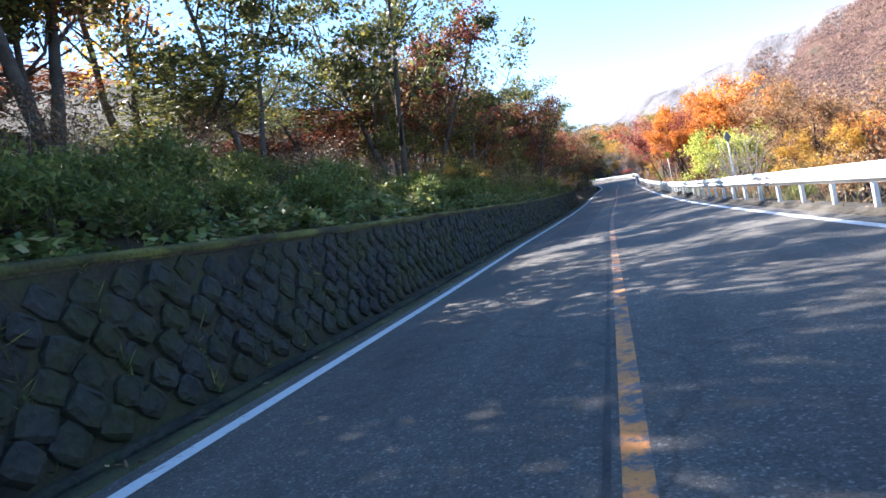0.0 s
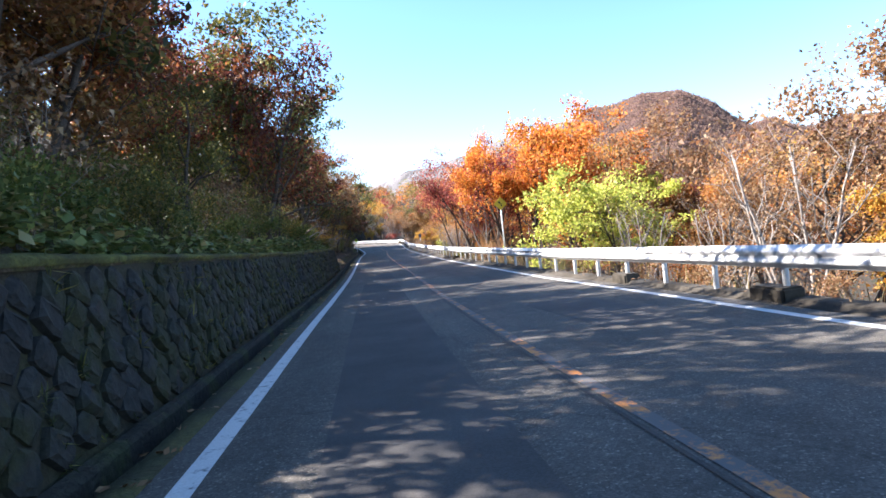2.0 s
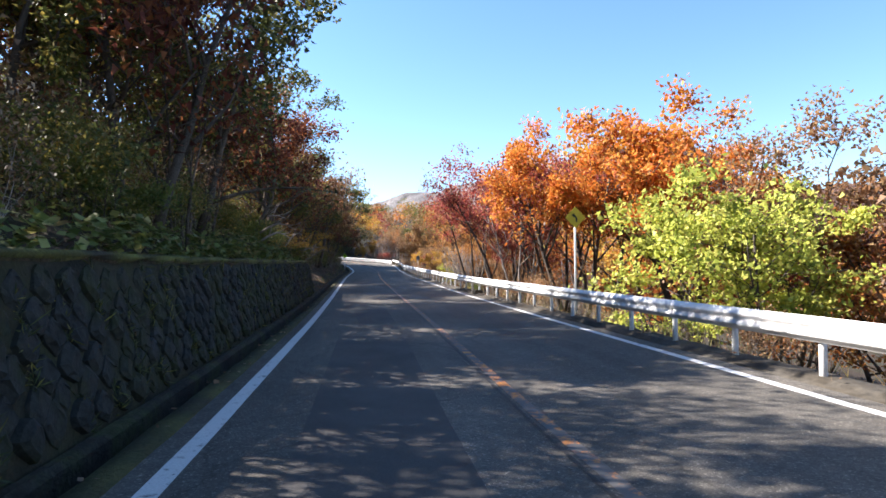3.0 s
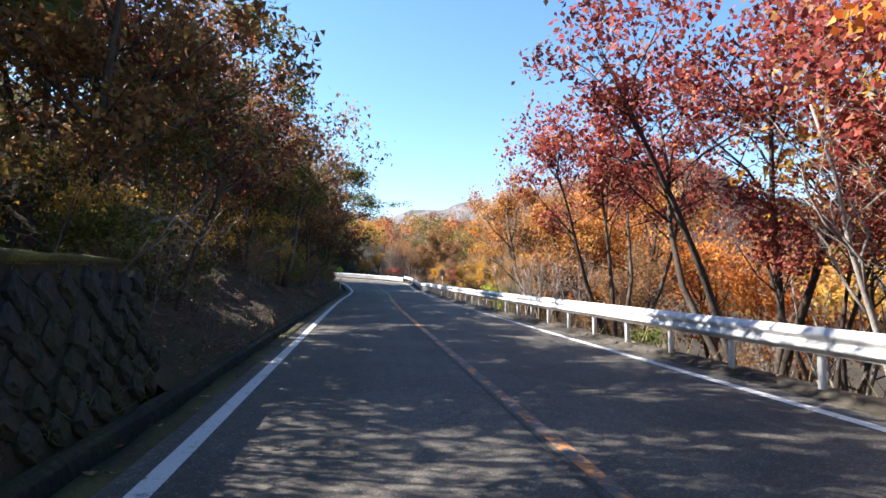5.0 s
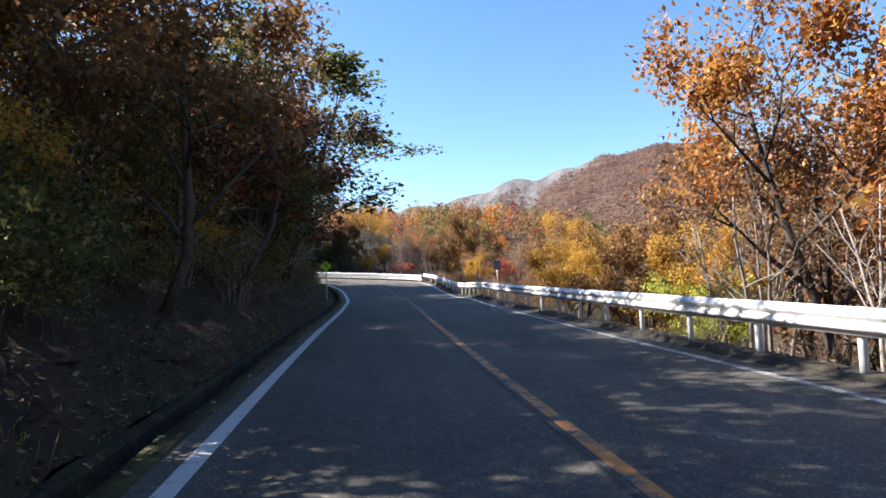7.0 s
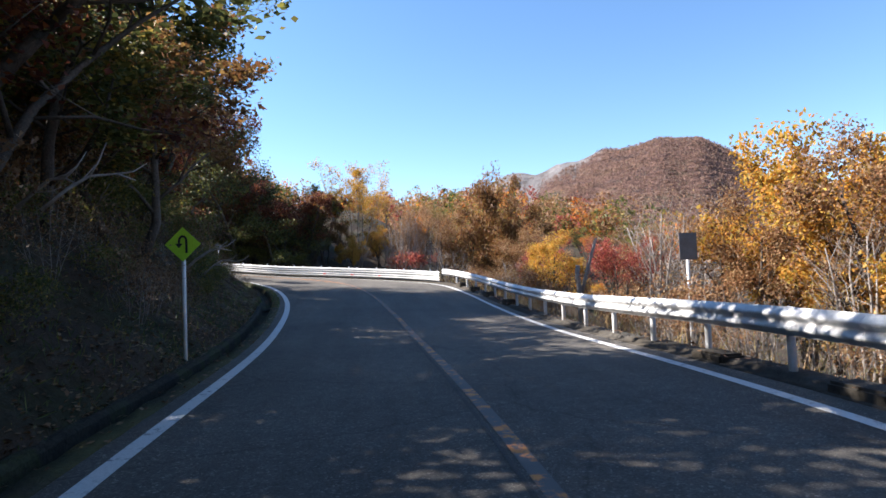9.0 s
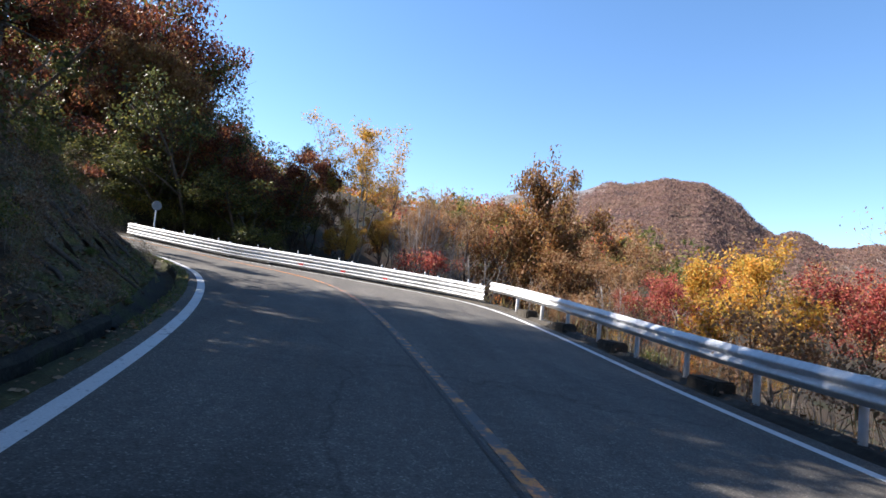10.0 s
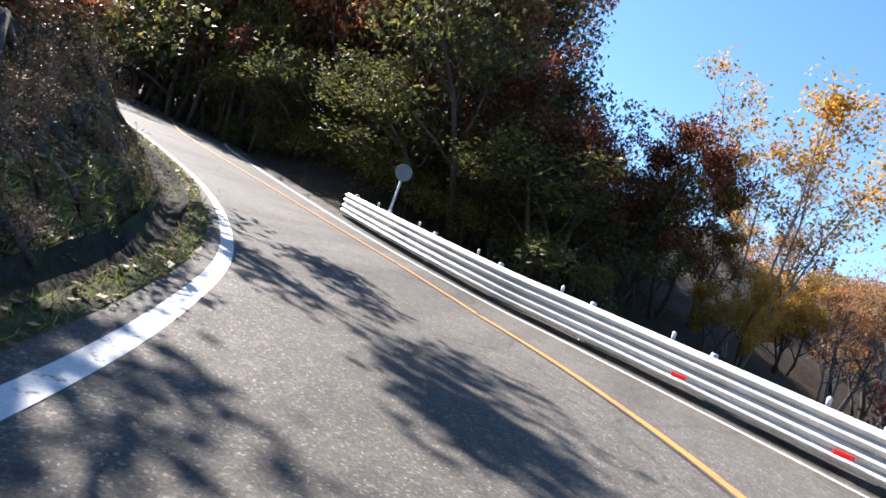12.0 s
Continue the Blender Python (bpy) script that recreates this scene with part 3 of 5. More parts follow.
def rail_thing(s_from, s_to, feet, label, spacing, piece=3.0, out=0.0, tall=1.0):
    p, _, z = rail_at(s_from)
    rail = tagged(new("guardrail"), label, "guardrail")
    for foot in feet:
        s = s_from
        while s < s_to - 0.2:
            e = min(s + piece, s_to)
            me = mesh_of("beam", *beam(s, min(e + 0.06, s_to), foot, out + (0.004 if int(s / piece) % 2 else 0.0), tall), M_RAIL)
            part("beam", me, rail)
            s = e
    s = s_from + 0.35
    while s < s_to - 0.1:
        p, left, z = rail_at(s)
        post = part("post", POST, rail)
        post.matrix_basis = Matrix.Translation((p[0] - left[0] * 0.05, p[1] - left[1] * 0.05, z + (feet[0] - 0.43)))
        if int(s * 10) % 2 == 0:
            b = part("bolt", BOLT, post)
            q = p + left * (0.024 + out)
            b.matrix_basis = post.matrix_basis.inverted() @ Matrix.LocRotScale((q[0], q[1], z + feet[0] + 0.145), Matrix(((-left[1], left[0], 0), (left[0], left[1], 0), (0, 0, -1))).transposed().to_quaternion(), None)
        s += spacing
    return rail


rail_thing(first, JOG - 0.12, [0.44], "white painted corrugated steel guardrail on round posts", 1.607)
double = rail_thing(JOG + 0.12, RAIL_END, [0.335, 0.095], "doubled white corrugated guardrail round the hairpin bend", 1.75, 3.0, 0.03, 0.82)
cap_v, cap_f = joined([tube([(0, 0, 0), (0, 0, 0.09), (0, 0, 0.11)], [0.022, 0.026, 0.012], 8)])
CAP = mesh_of("delineator", cap_v, cap_f, M_POLE, True)
s = JOG + 1.0
while s < RAIL_END - 1:
    p, left, z = rail_at(s)
    part("delineator", CAP, double, "small white post cap").matrix_basis = Matrix.Translation((p[0] - left[0] * 0.03, p[1] - left[1] * 0.03, z + 0.565))
    s += 1.75
for k in range(3):
    p, left, z = rail_at(JOG + 4.2 + 1.75 * k)
    v, f = box((-0.09, -0.006, -0.025), (0.09, 0.006, 0.025))
    r = part("reflector", bevelled(v, f, 0.004, M_RED, "reflector", 1), double, "small red reflector plate")
    q = p + left * 0.145
    r.matrix_basis = Matrix.LocRotScale((q[0], q[1], z + 0.214), Euler((0, 0, math.atan2(-left[0], left[1]))), None)

# concrete blocks at the feet of some posts
v, f = box((-0.35, -0.16, -0.2), (0.35, 0.16, 0.12))
FOOTING = bevelled(v, f, 0.03, M_CONCRETE, "footing")
for y in (31.5, 36.2, 60.5, 102.6, 105.0, 117.4, 120.6, 123.0, 125.4):
    s = float(np.interp(y, RAIL[:COUNT * 15 // 21, 1], run[:COUNT * 15 // 21]))
    p, left, z = rail_at(s)
    b = tagged(new("concrete_footing", FOOTING), "weathered concrete block at a guardrail post", "concrete block", "post footings")
    b.matrix_basis = Matrix.LocRotScale((p[0], p[1], z + (0.0 if 100 < y < 110 else 0.08)), Euler((0, 0, math.atan2(-left[0], left[1]))), None)


# ---- road signs ----
def diamond(size, thick=0.004):
    r = size / 2
    pts = []
    for k in range(4):
        a = math.pi / 2 * k
        for e in (-0.12, 0.0, 0.12):
            q = Vector((math.cos(a), math.sin(a))) * r * (1 - abs(e) * 0.55)
            q += Vector((-math.sin(a), math.cos(a))) * r * e * 0.45
            pts.append(q)
    n = len(pts)
    v = [(p.x, -thick, p.y) for p in pts] + [(p.x, thick, p.y) for p in pts]
    f = [tuple(range(n)), tuple(range(2 * n - 1, n - 1, -1))] + [(i, i + n, (i + 1) % n + n, (i + 1) % n) for i in range(n)]
    return v, f


def bar_line(points, width, y=-0.009):
    """A flat ribbon with the given width through points of the sign's face."""
    rows = []
    for i, p in enumerate(points):
        d = Vector(points[min(i + 1, len(points) - 1)]) - Vector(points[max(i - 1, 0)])
        nrm = Vector((-d.y, d.x)).normalized() * width / 2
        rows.append([(p[0] + nrm.x, y, p[1] + nrm.y), (p[0] - nrm.x, y, p[1] - nrm.y), (p[0] - nrm.x, y + 0.003, p[1] - nrm.y), (p[0] + nrm.x, y + 0.003, p[1] + nrm.y)])
    return sweep(rows, True)


def head(points, y=-0.009):
    v = [(p[0], y, p[1]) for p in points] + [(p[0], y + 0.003, p[1]) for p in points]
    return v, [(0, 1, 2), (5, 4, 3), (0, 3, 4, 1), (1, 4, 5, 2), (2, 5, 3, 0)]


def road_sign(at, height, size, face_mat, arrow, label, turn=0.0, back=False, round_plate=False):
    """A sign on a pole; at: the pole's foot; height: of the plate's middle over the foot."""
    s = thing("road_sign", at, label, "road sign")
    s.rotation_euler = (0, 0, turn)
    pole = part("pole", mesh_of("pole", *tube([(0, 0.03, -0.6), (0, 0.03, height + size * 0.35), (0, 0.03, height + size * 0.36)], [0.03, 0.03, 0.02], 12), M_POLE, True), s)
    if round_plate == "box":
        v, f = box((-size * 0.4, -0.006, -size * 0.5), (size * 0.4, 0.006, size * 0.5))
    elif round_plate:
        r = size / 2
        v, f = tube([(0, -0.012, 0), (0, -0.006, 0), (0, 0.006, 0), (0, 0.012, 0)], [r * 0.97, r, r, r * 0.97], 32)
    else:
        v, f = diamond(size)
    plate = part("plate", mesh_of("plate", v, f, M_BACK if back else face_mat), s, "grey metal sign back" if back else "")
    plate.location = (0, 0, height)
    for k in (-0.12, 0.12):
        v, f = box((-0.05, 0.005, k * size / 0.5 - 0.012), (0.05, 0.066, k * size / 0.5 + 0.012))
        part("bracket", bevelled(v, f, 0.003, M_BOLT, "bracket", 1), pole).location = (0, 0, height)
    if arrow:
        edge = [Vector((math.cos(a), math.sin(a))) * size * 0.46 for a in (0, math.pi / 2, math.pi, 3 * math.pi / 2, 0)]
        part("symbol", mesh_of("symbol", *joined(arrow), M_BLACK), plate, "black arrow symbol")
    return s


hook = [(0.055 + 0.0 * t, -0.14 + 0.18 * t) for t in np.linspace(0, 1, 5)] + [(0.0 + 0.055 * math.cos(a), 0.05 + 0.075 * math.sin(a)) for a in np.linspace(0.1, math.pi, 9)] + [(-0.058, 0.0)]
U_TURN = [bar_line([(x * 1.0, z) for x, z in hook], 0.035), head([(-0.115, 0.012), (0.0, 0.012), (-0.058, -0.06)])]
bend = [(0.03, -0.13), (0.03, -0.02), (0.0, 0.03), (-0.05, 0.06)]
CURVE = [bar_line(bend, 0.045), head([(-0.03, 0.12), (-0.03, 0.0), (-0.12, 0.06)])]
road_sign((-0.76, 107.85, 1.24), 1.54, 0.55, M_LIME, U_TURN, "lime diamond hairpin warning sign on a white pole", radians(-2))
road_sign((7.15, 51.2, 0.2), 2.42, 0.62, M_SIGN_YELLOW, CURVE, "yellow diamond curve warning sign on a grey pole", radians(4))
road_sign((8.0, 108.5, 0.75), 1.75, 0.5, M_BACK, None, "back of a grey rectangular sign beside the guardrail", radians(12), True, "box")
road_sign((8.05, 29.5, -0.3), 2.50, 0.52, M_BACK, None, "back of a grey diamond sign on a pale pole", radians(48), True)
road_sign((-6.9, 137.6, 3.1), 1.6, 0.42, M_BACK, None, "grey round sign back in the forest shade", radians(35), True, True)


# ---- trees ----
def grow_wood(rng, height, spread, stems, lean, levels=3, thick=1.0, droop=0.0, low=0.32, boughs=(8, 4, 3)):
    """The wood of a tree as tubes, and the places where its twigs end."""
    wood, tips = [], []

    def limb(p, d, length, radius, level):
        n = (5, 3, 2, 1)[min(level, 3)]
        pts, rad = [p], [radius]
        for k in range(n):
            w = 0.10 if level == 0 else 0.22
            d = (d + Vector(rng.normal(0, w, 3)) + Vector((0, 0, 0.10 - droop * level * 0.12))).normalized()
            p = p + d * (length / n)
            pts.append(p)
            rad.append(radius * (1 - 0.72 * (k + 1) / n))
        wood.append(tube(pts, rad, (7, 5, 3, 3)[min(level, 3)]))
        if level >= levels:
            tips.append(pts[-1])
            tips.extend([pts[-2].lerp(pts[-1], 0.66), pts[-2].lerp(pts[-1], 0.33)])
            return
        kids = boughs[min(level, 2)]
        for k in range(kids):
            t = low + (0.98 - low) * (k + rng.uniform(0, 0.9)) / kids if level == 0 else 0.3 + 0.7 * (k + rng.uniform(0, 0.9)) / kids
            t = min(t, 0.99) * n
            a, b = int(t), t - int(t)
            q = pts[a].lerp(pts[min(a + 1, n)], b)
            along = (pts[min(a + 1, n)] - pts[a]).normalized()
            side = Vector((math.cos(k * 2.4 + rng.uniform(0, 1.2)), math.sin(k * 2.4 + rng.uniform(0, 1.2)), 0.0))
            e = (along * 0.55 + side * 0.9 + Vector((0, 0, 0.25 - droop * 0.3))).normalized()
            reach = (spread * rng.uniform(0.75, 1.1) * (1.0 - 0.45 * t / n)) if level == 0 else length * rng.uniform(0.4, 0.6)
            limb(q, e, reach, rad[a] * (0.55 if level == 0 else 0.6), level + 1)
        if level > 0:
            tips.append(pts[-1])

    for k in range(stems):
        a = k * math.tau / max(stems, 1) + rng.uniform(0, 1)
        off = Vector((math.cos(a), math.sin(a), 0)) * (0.25 if stems > 1 else 0)
        d = Vector((math.cos(a) * 0.28 + lean[0], math.sin(a) * 0.28 + lean[1], 1)) if stems > 1 else Vector((lean[0], lean[1], 1))
        limb(off, d.normalized(), height * rng.uniform(0.72, 0.82), height * 0.017 * thick / math.sqrt(stems) * 1.25, 0)
    return wood, np.array([tuple(t) for t in tips])


def scatter_leaves(rng, tips, n, size, cloud, flat=0.5, corners=4):
    """n leaf quads round the ends of the twigs, thick on some boughs and thin on others."""
    full = np.array([math.exp(3.4 * noise.noise(Vector(t) * 1.1)) for t in tips]) * rng.uniform(0.3, 1.5, len(tips)) if 60 < len(tips) < 20000 else np.ones(len(tips))
    c = tips[rng.choice(len(tips), n, p=full / full.sum())] + np.clip(rng.normal(0, 1, (n, 3)), -1.5, 1.5) * np.array((cloud, cloud, cloud * 0.8))
    a = rng.normal(0, 1, (n, 3))
    a[:, 2] -= 0.4
    a /= np.linalg.norm(a, axis=1)[:, None]
    up = rng.normal(0, flat, (n, 3)) + np.array((0, 0, 1.0))
    b = np.cross(a, up)
    b /= np.maximum(np.linalg.norm(b, axis=1), 1e-6)[:, None]
    k = np.cross(a, b) * 0.18
    ln = (size * rng.uniform(0.6, 1.3, n))[:, None]
    if corners == 3:
        return np.stack([c - a * ln * 0.45 + b * ln * 0.34, c - a * ln * 0.45 - b * ln * 0.34, c + a * ln * 0.6], 1)
    return np.stack([c - a * ln * 0.5, c + b * ln * 0.34 + k * ln, c + a * ln * 0.55, c - b * ln * 0.34 + k * ln], 1)


SPECIES = {}


def tree(kind, at, turn, scale, label, group, seed=0, **shape):
    """A tree of a kind at a place: the first of a kind is grown, the others are copies of it."""
    m = Matrix.LocRotScale(at, Euler((0, 0, turn)), (scale[0], scale[0], scale[1]) if isinstance(scale, tuple) else (scale,) * 3)
    if kind in SPECIES:
        ob = copy_thing(SPECIES[kind], m)
        return tagged(ob, label, "", group)
    rng = np.random.default_rng(seed)
    wood, tips = grow_wood(rng, shape["height"], shape["spread"], shape.get("stems", 1), shape.get("lean", (0, 0)), shape.get("levels", 3), shape.get("thick", 1.0), shape.get("droop", 0.0), shape.get("low", 0.32), shape.get("boughs", (8, 4, 3)))
    name = shape.get("name", "tree")
    ob = tagged(new(name), label, shape.get("category", "tree"), group)
    part("trunk", mesh_of("trunk", *joined(wood), shape.get("bark", M_BARK), True), ob)
    if shape["leaves"]:
        part("crown", quads_mesh("crown", scatter_leaves(rng, tips, shape["leaves"], shape["leaf"], shape["cloud"], 0.5, shape.get("corners", 4)), LEAF[shape["colour"]]), ob)
    ob.matrix_basis = m
    SPECIES[kind] = ob
    return ob


KINDS = {
    "orange_maple": dict(height=7.5, spread=3.0, stems=2, leaves=15000, leaf=0.115, cloud=0.2, colour="orange"),
    "red_maple": dict(height=8.0, spread=3.0, stems=4, leaves=9000, leaf=0.12, cloud=0.2, colour="red", low=0.58),
    "golden": dict(height=7.0, spread=3.0, stems=2, leaves=12000, leaf=0.12, cloud=0.2, colour="yellow", low=0.2),
    "lime_tree": dict(height=6.0, spread=3.4, stems=3, leaves=12000, leaf=0.135, cloud=0.2, colour="lime", droop=0.5, low=0.2),
    "russet": dict(height=7.5, spread=2.8, stems=2, leaves=8500, leaf=0.105, cloud=0.24, colour="russet"),
    "bare": dict(height=7.5, spread=2.6, stems=4, leaves=500, leaf=0.08, cloud=0.25, colour="russet", bark=M_PALE, thick=0.9),
    "copper_tree": dict(height=7.5, spread=3.2, stems=2, leaves=14000, leaf=0.108, cloud=0.22, colour="copper", low=0.25),
    "bronze_tree": dict(corners=3, height=7.5, spread=3.2, stems=2, leaves=9000, leaf=0.14, cloud=0.22, colour="bronze", low=0.2),
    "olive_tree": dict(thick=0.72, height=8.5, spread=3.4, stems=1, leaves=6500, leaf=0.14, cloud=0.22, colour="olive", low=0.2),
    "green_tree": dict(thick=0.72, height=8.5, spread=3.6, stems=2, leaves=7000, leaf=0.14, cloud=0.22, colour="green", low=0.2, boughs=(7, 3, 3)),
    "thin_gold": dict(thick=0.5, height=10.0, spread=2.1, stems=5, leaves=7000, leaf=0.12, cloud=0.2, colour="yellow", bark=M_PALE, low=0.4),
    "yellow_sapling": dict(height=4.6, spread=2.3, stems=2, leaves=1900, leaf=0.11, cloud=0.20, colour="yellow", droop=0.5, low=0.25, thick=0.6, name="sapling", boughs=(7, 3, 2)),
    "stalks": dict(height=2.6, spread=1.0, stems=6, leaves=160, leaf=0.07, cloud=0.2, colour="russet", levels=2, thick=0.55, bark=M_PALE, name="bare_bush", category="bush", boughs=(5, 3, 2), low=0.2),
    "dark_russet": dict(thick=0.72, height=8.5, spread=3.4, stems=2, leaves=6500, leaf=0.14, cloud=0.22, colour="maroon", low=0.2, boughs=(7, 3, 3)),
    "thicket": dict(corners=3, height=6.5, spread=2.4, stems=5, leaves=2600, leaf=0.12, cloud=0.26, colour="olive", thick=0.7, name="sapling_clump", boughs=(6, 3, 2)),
    "back_russet": dict(corners=3, height=7.5, spread=3.0, stems=2, leaves=3800, leaf=0.165, cloud=0.42, colour="russet", levels=2),
    "back_orange": dict(corners=3, height=7.5, spread=3.0, stems=2, leaves=3800, leaf=0.165, cloud=0.42, colour="orange", levels=2),
    "back_golden": dict(corners=3, height=7.0, spread=3.0, stems=2, leaves=3800, leaf=0.165, cloud=0.42, colour="yellow", levels=2),
    "back_olive": dict(corners=3, height=9.0, spread=3.6, stems=2, leaves=5200, leaf=0.175, cloud=0.45, colour="olive", levels=2, low=0.15),
    "back_green": dict(corners=3, height=9.0, spread=3.6, stems=2, leaves=5200, leaf=0.175, cloud=0.45, colour="green", levels=2, low=0.15),
    "back_red": dict(corners=3, height=8.0, spread=3.2, stems=2, leaves=5000, leaf=0.17, cloud=0.42, colour="maroon", levels=2, low=0.2),
    "bush": dict(corners=3, height=1.5, spread=0.9, stems=4, leaves=1400, leaf=0.10, cloud=0.16, colour="bush", levels=2, thick=0.5, name="bush", category="bush", boughs=(5, 2, 2)),
    "shrub": dict(corners=3, height=2.8, spread=1.6, stems=5, leaves=1900, leaf=0.12, cloud=0.24, colour="olive", levels=2, thick=0.5, low=0.1, name="shrub", category="bush", boughs=(5, 2, 2)),
    "brown_shrub": dict(corners=3, height=2.6, spread=1.5, stems=6, leaves=1000, leaf=0.10, cloud=0.26, colour="litter", levels=2, thick=0.5, low=0.1, bark=M_PALE, name="shrub", category="bush", boughs=(5, 3, 2)),
    "dry_bush": dict(height=1.9, spread=0.9, stems=7, leaves=600, leaf=0.07, cloud=0.2, colour="straw", levels=2, thick=0.4, bark=M_PALE, name="dry_bush", category="bush", boughs=(5, 3, 2)),
    "red_bush": dict(height=2.4, spread=1.1, stems=5, leaves=1600, leaf=0.10, cloud=0.20, colour="red", levels=2, thick=0.5, name="bush", category="bush", boughs=(5, 3, 2)),
    "russet_bush": dict(height=2.2, spread=1.1, stems=6, leaves=1200, leaf=0.09, cloud=0.22, colour="russet", levels=2, thick=0.45, bark=M_PALE, name="bush", category="bush", boughs=(5, 3, 2)),
}
LABELS = {
    "orange_maple": "bright orange autumn maple beside the road", "red_maple": "dark red maple with several dark stems", "golden": "golden yellow autumn tree with a full crown",
    "lime_tree": "broad yellow-green tree with drooping foliage", "russet": "russet brown autumn tree, partly thinned", "bare": "nearly bare tree with pale grey branches",
    "copper_tree": "broad copper-orange autumn tree with a full crown", "bronze_tree": "dark bronze-brown autumn tree with a dense crown", "olive_tree": "dark olive tree with a dense crown", "green_tree": "shaded dark green tree on the slope", "thin_gold": "slender tree with sparse yellow leaves",
    "dark_russet": "shaded dark red tree on the slope", "thicket": "clump of thin shaded saplings", "bush": "low green leafy bush on the bank",
    "back_russet": "russet autumn tree further down the slope", "back_orange": "orange autumn tree further down the slope", "back_golden": "golden autumn tree further down the slope",
    "back_olive": "dense olive tree deep in the forest", "back_green": "dark green tree deep in the forest", "back_red": "dull red tree deep in the forest",
    "yellow_sapling": "leaning sapling with bright yellow leaves", "stalks": "bare bush of pale grey stalks",
    "shrub": "tall shaded olive shrub on the bank", "brown_shrub": "brown tangled shrub with pale twigs",
    "dry_bush": "dry straw-coloured bush with bare stalks", "red_bush": "small bush with red autumn leaves", "russet_bush": "brown tangled bush, half bare",
}
seeds = {k: 11 + 7 * i for i, k in enumerate(KINDS)}
rnd = random.Random(5)


def plant(kind, x, y, scale=1.0, z=None, group=""):
    base = ground_z(x, y) - 0.1 if z is None else z
    return tree(kind, (x, y, base), rnd.uniform(0, math.tau), scale, LABELS[kind], group or "roadside trees", seeds[kind], **KINDS[kind])


def mesh_arrays(me):
    """Corner places, face sizes and material of a mesh, as arrays."""
    co = np.empty(len(me.vertices) * 3, np.float32)
    me.vertices.foreach_get("co", co)
    idx = np.empty(len(me.loops), np.int32)
    me.loops.foreach_get("vertex_index", idx)
    size = np.empty(len(me.polygons), np.int32)
    me.polygons.foreach_get("loop_total", size)
    return co.reshape(-1, 3), idx, size


def woods(trees, label):
    """Trees that nobody could count, joined kind by kind into one object of stuff; trees: (kind, x, y, width, height)."""
    by_kind = {}
    for kind, x, y, w, h in trees:
        by_kind.setdefault(kind, []).append((x, y, w, h))
    for kind, spots in by_kind.items():
        if kind not in SPECIES:
            plant(kind, *spots[0][:2], spots[0][2:])
            spots = spots[1:]
        ob = tagged(new("woods"), label, "woods", kind="stuff")
        for piece in ("trunk", "crown"):
            src = [c for c in SPECIES[kind].children if c.name.startswith(piece)]
            if not src or not spots:
                continue
            co, idx, size = mesh_arrays(src[0].data)
            cos, ids = [], []
            for k, (x, y, w, h) in enumerate(spots):
                a = rnd.uniform(0, math.tau)
                turn = np.array(((math.cos(a) * w, -math.sin(a) * w, 0), (math.sin(a) * w, math.cos(a) * w, 0), (0, 0, h)))
                cos.append(co @ turn.T + np.array((x, y, ground_z(x, y) - 0.1)))
                ids.append(idx + k * len(co))
            cos, ids, sizes = np.concatenate(cos), np.concatenate(ids), np.tile(size, len(spots))
            me = bpy.data.meshes.new(piece)
            me.vertices.add(len(cos))
            me.vertices.foreach_set("co", cos.astype(np.float32).ravel())
            me.loops.add(len(ids))
            me.loops.foreach_set("vertex_index", ids.astype(np.int32))
            me.polygons.add(len(sizes))
            me.polygons.foreach_set("loop_start", np.concatenate([[0], np.cumsum(sizes)[:-1]]).astype(np.int32))
            me.materials.append(src[0].data.materials[0])
            me.update(calc_edges=True)
            part("stems" if piece == "trunk" else "foliage", me, ob)


# right of the road, from the start to the bend
for kind, x, y, sc in (
        ("bare", 9.6, 35.5, 0.7), ("bare", 10.2, 39.0, 0.8), ("russet", 12.5, 37.0, 1.0), ("russet", 13.5, 43.0, 0.85), ("bare", 9.4, 42.2, 0.72), ("golden", 12.6, 34.0, 0.72),
        ("lime_tree", 11.9, 50.8, (1.15, 1.15)), ("orange_maple", 10.0, 59.0, 1.2), ("russet", 14.5, 53.0, 1.35), ("red_maple", 9.8, 66.0, 0.72), ("russet", 14.0, 60.0, 1.2),
        ("red_maple", 8.3, 72.0, 1.3), ("red_maple", 8.9, 67.0, 1.6), ("bare", 8.8, 63.0, 1.3), ("red_maple", 10.4, 62.5, 1.5), ("orange_maple", 14.4, 58.0, 1.35), ("red_maple", 16.2, 54.5, 1.35), ("copper_tree", 16.5, 49.5, 1.2),
        ("russet", 12.5, 80.0, 0.75), ("copper_tree", 10.9, 88.0, (0.95, 1.12)), ("lime_tree", 9.8, 92.0, 0.42), ("bare", 8.8, 81.0, 0.75), ("bare", 9.4, 89.0, 1.05), 
        ("golden", 14.0, 99.0, 0.9), ("golden", 21.5, 119.0, 1.3), ("russet", 14.5, 118.0, 0.5),
        ("russet", 16.0, 128.0, 0.9), ("red_maple", 9.6, 125.5, 0.42), ("bare", 9.2, 121.5, 0.55), ("russet", 11.0, 129.0, 0.6),
        ("bronze_tree", 13.8, 139.5, 0.8), ("russet", 12.4, 138.0, 0.9), ("bare", 6.8, 140.5, (0.9, 1.2)), ("bare", 5.4, 141.0, (0.9, 1.3)), ("bare", 4.6, 139.6, (0.8, 1.1)), 
        ("golden", 1.5, 140.2, (0.42, 0.6)), ("golden", 3.2, 146.5, 0.7), ("russet", 6.5, 148.0, 0.8), ("bare", 8.0, 138.6, (0.8, 1.0))):
    plant(kind, x, y, sc)
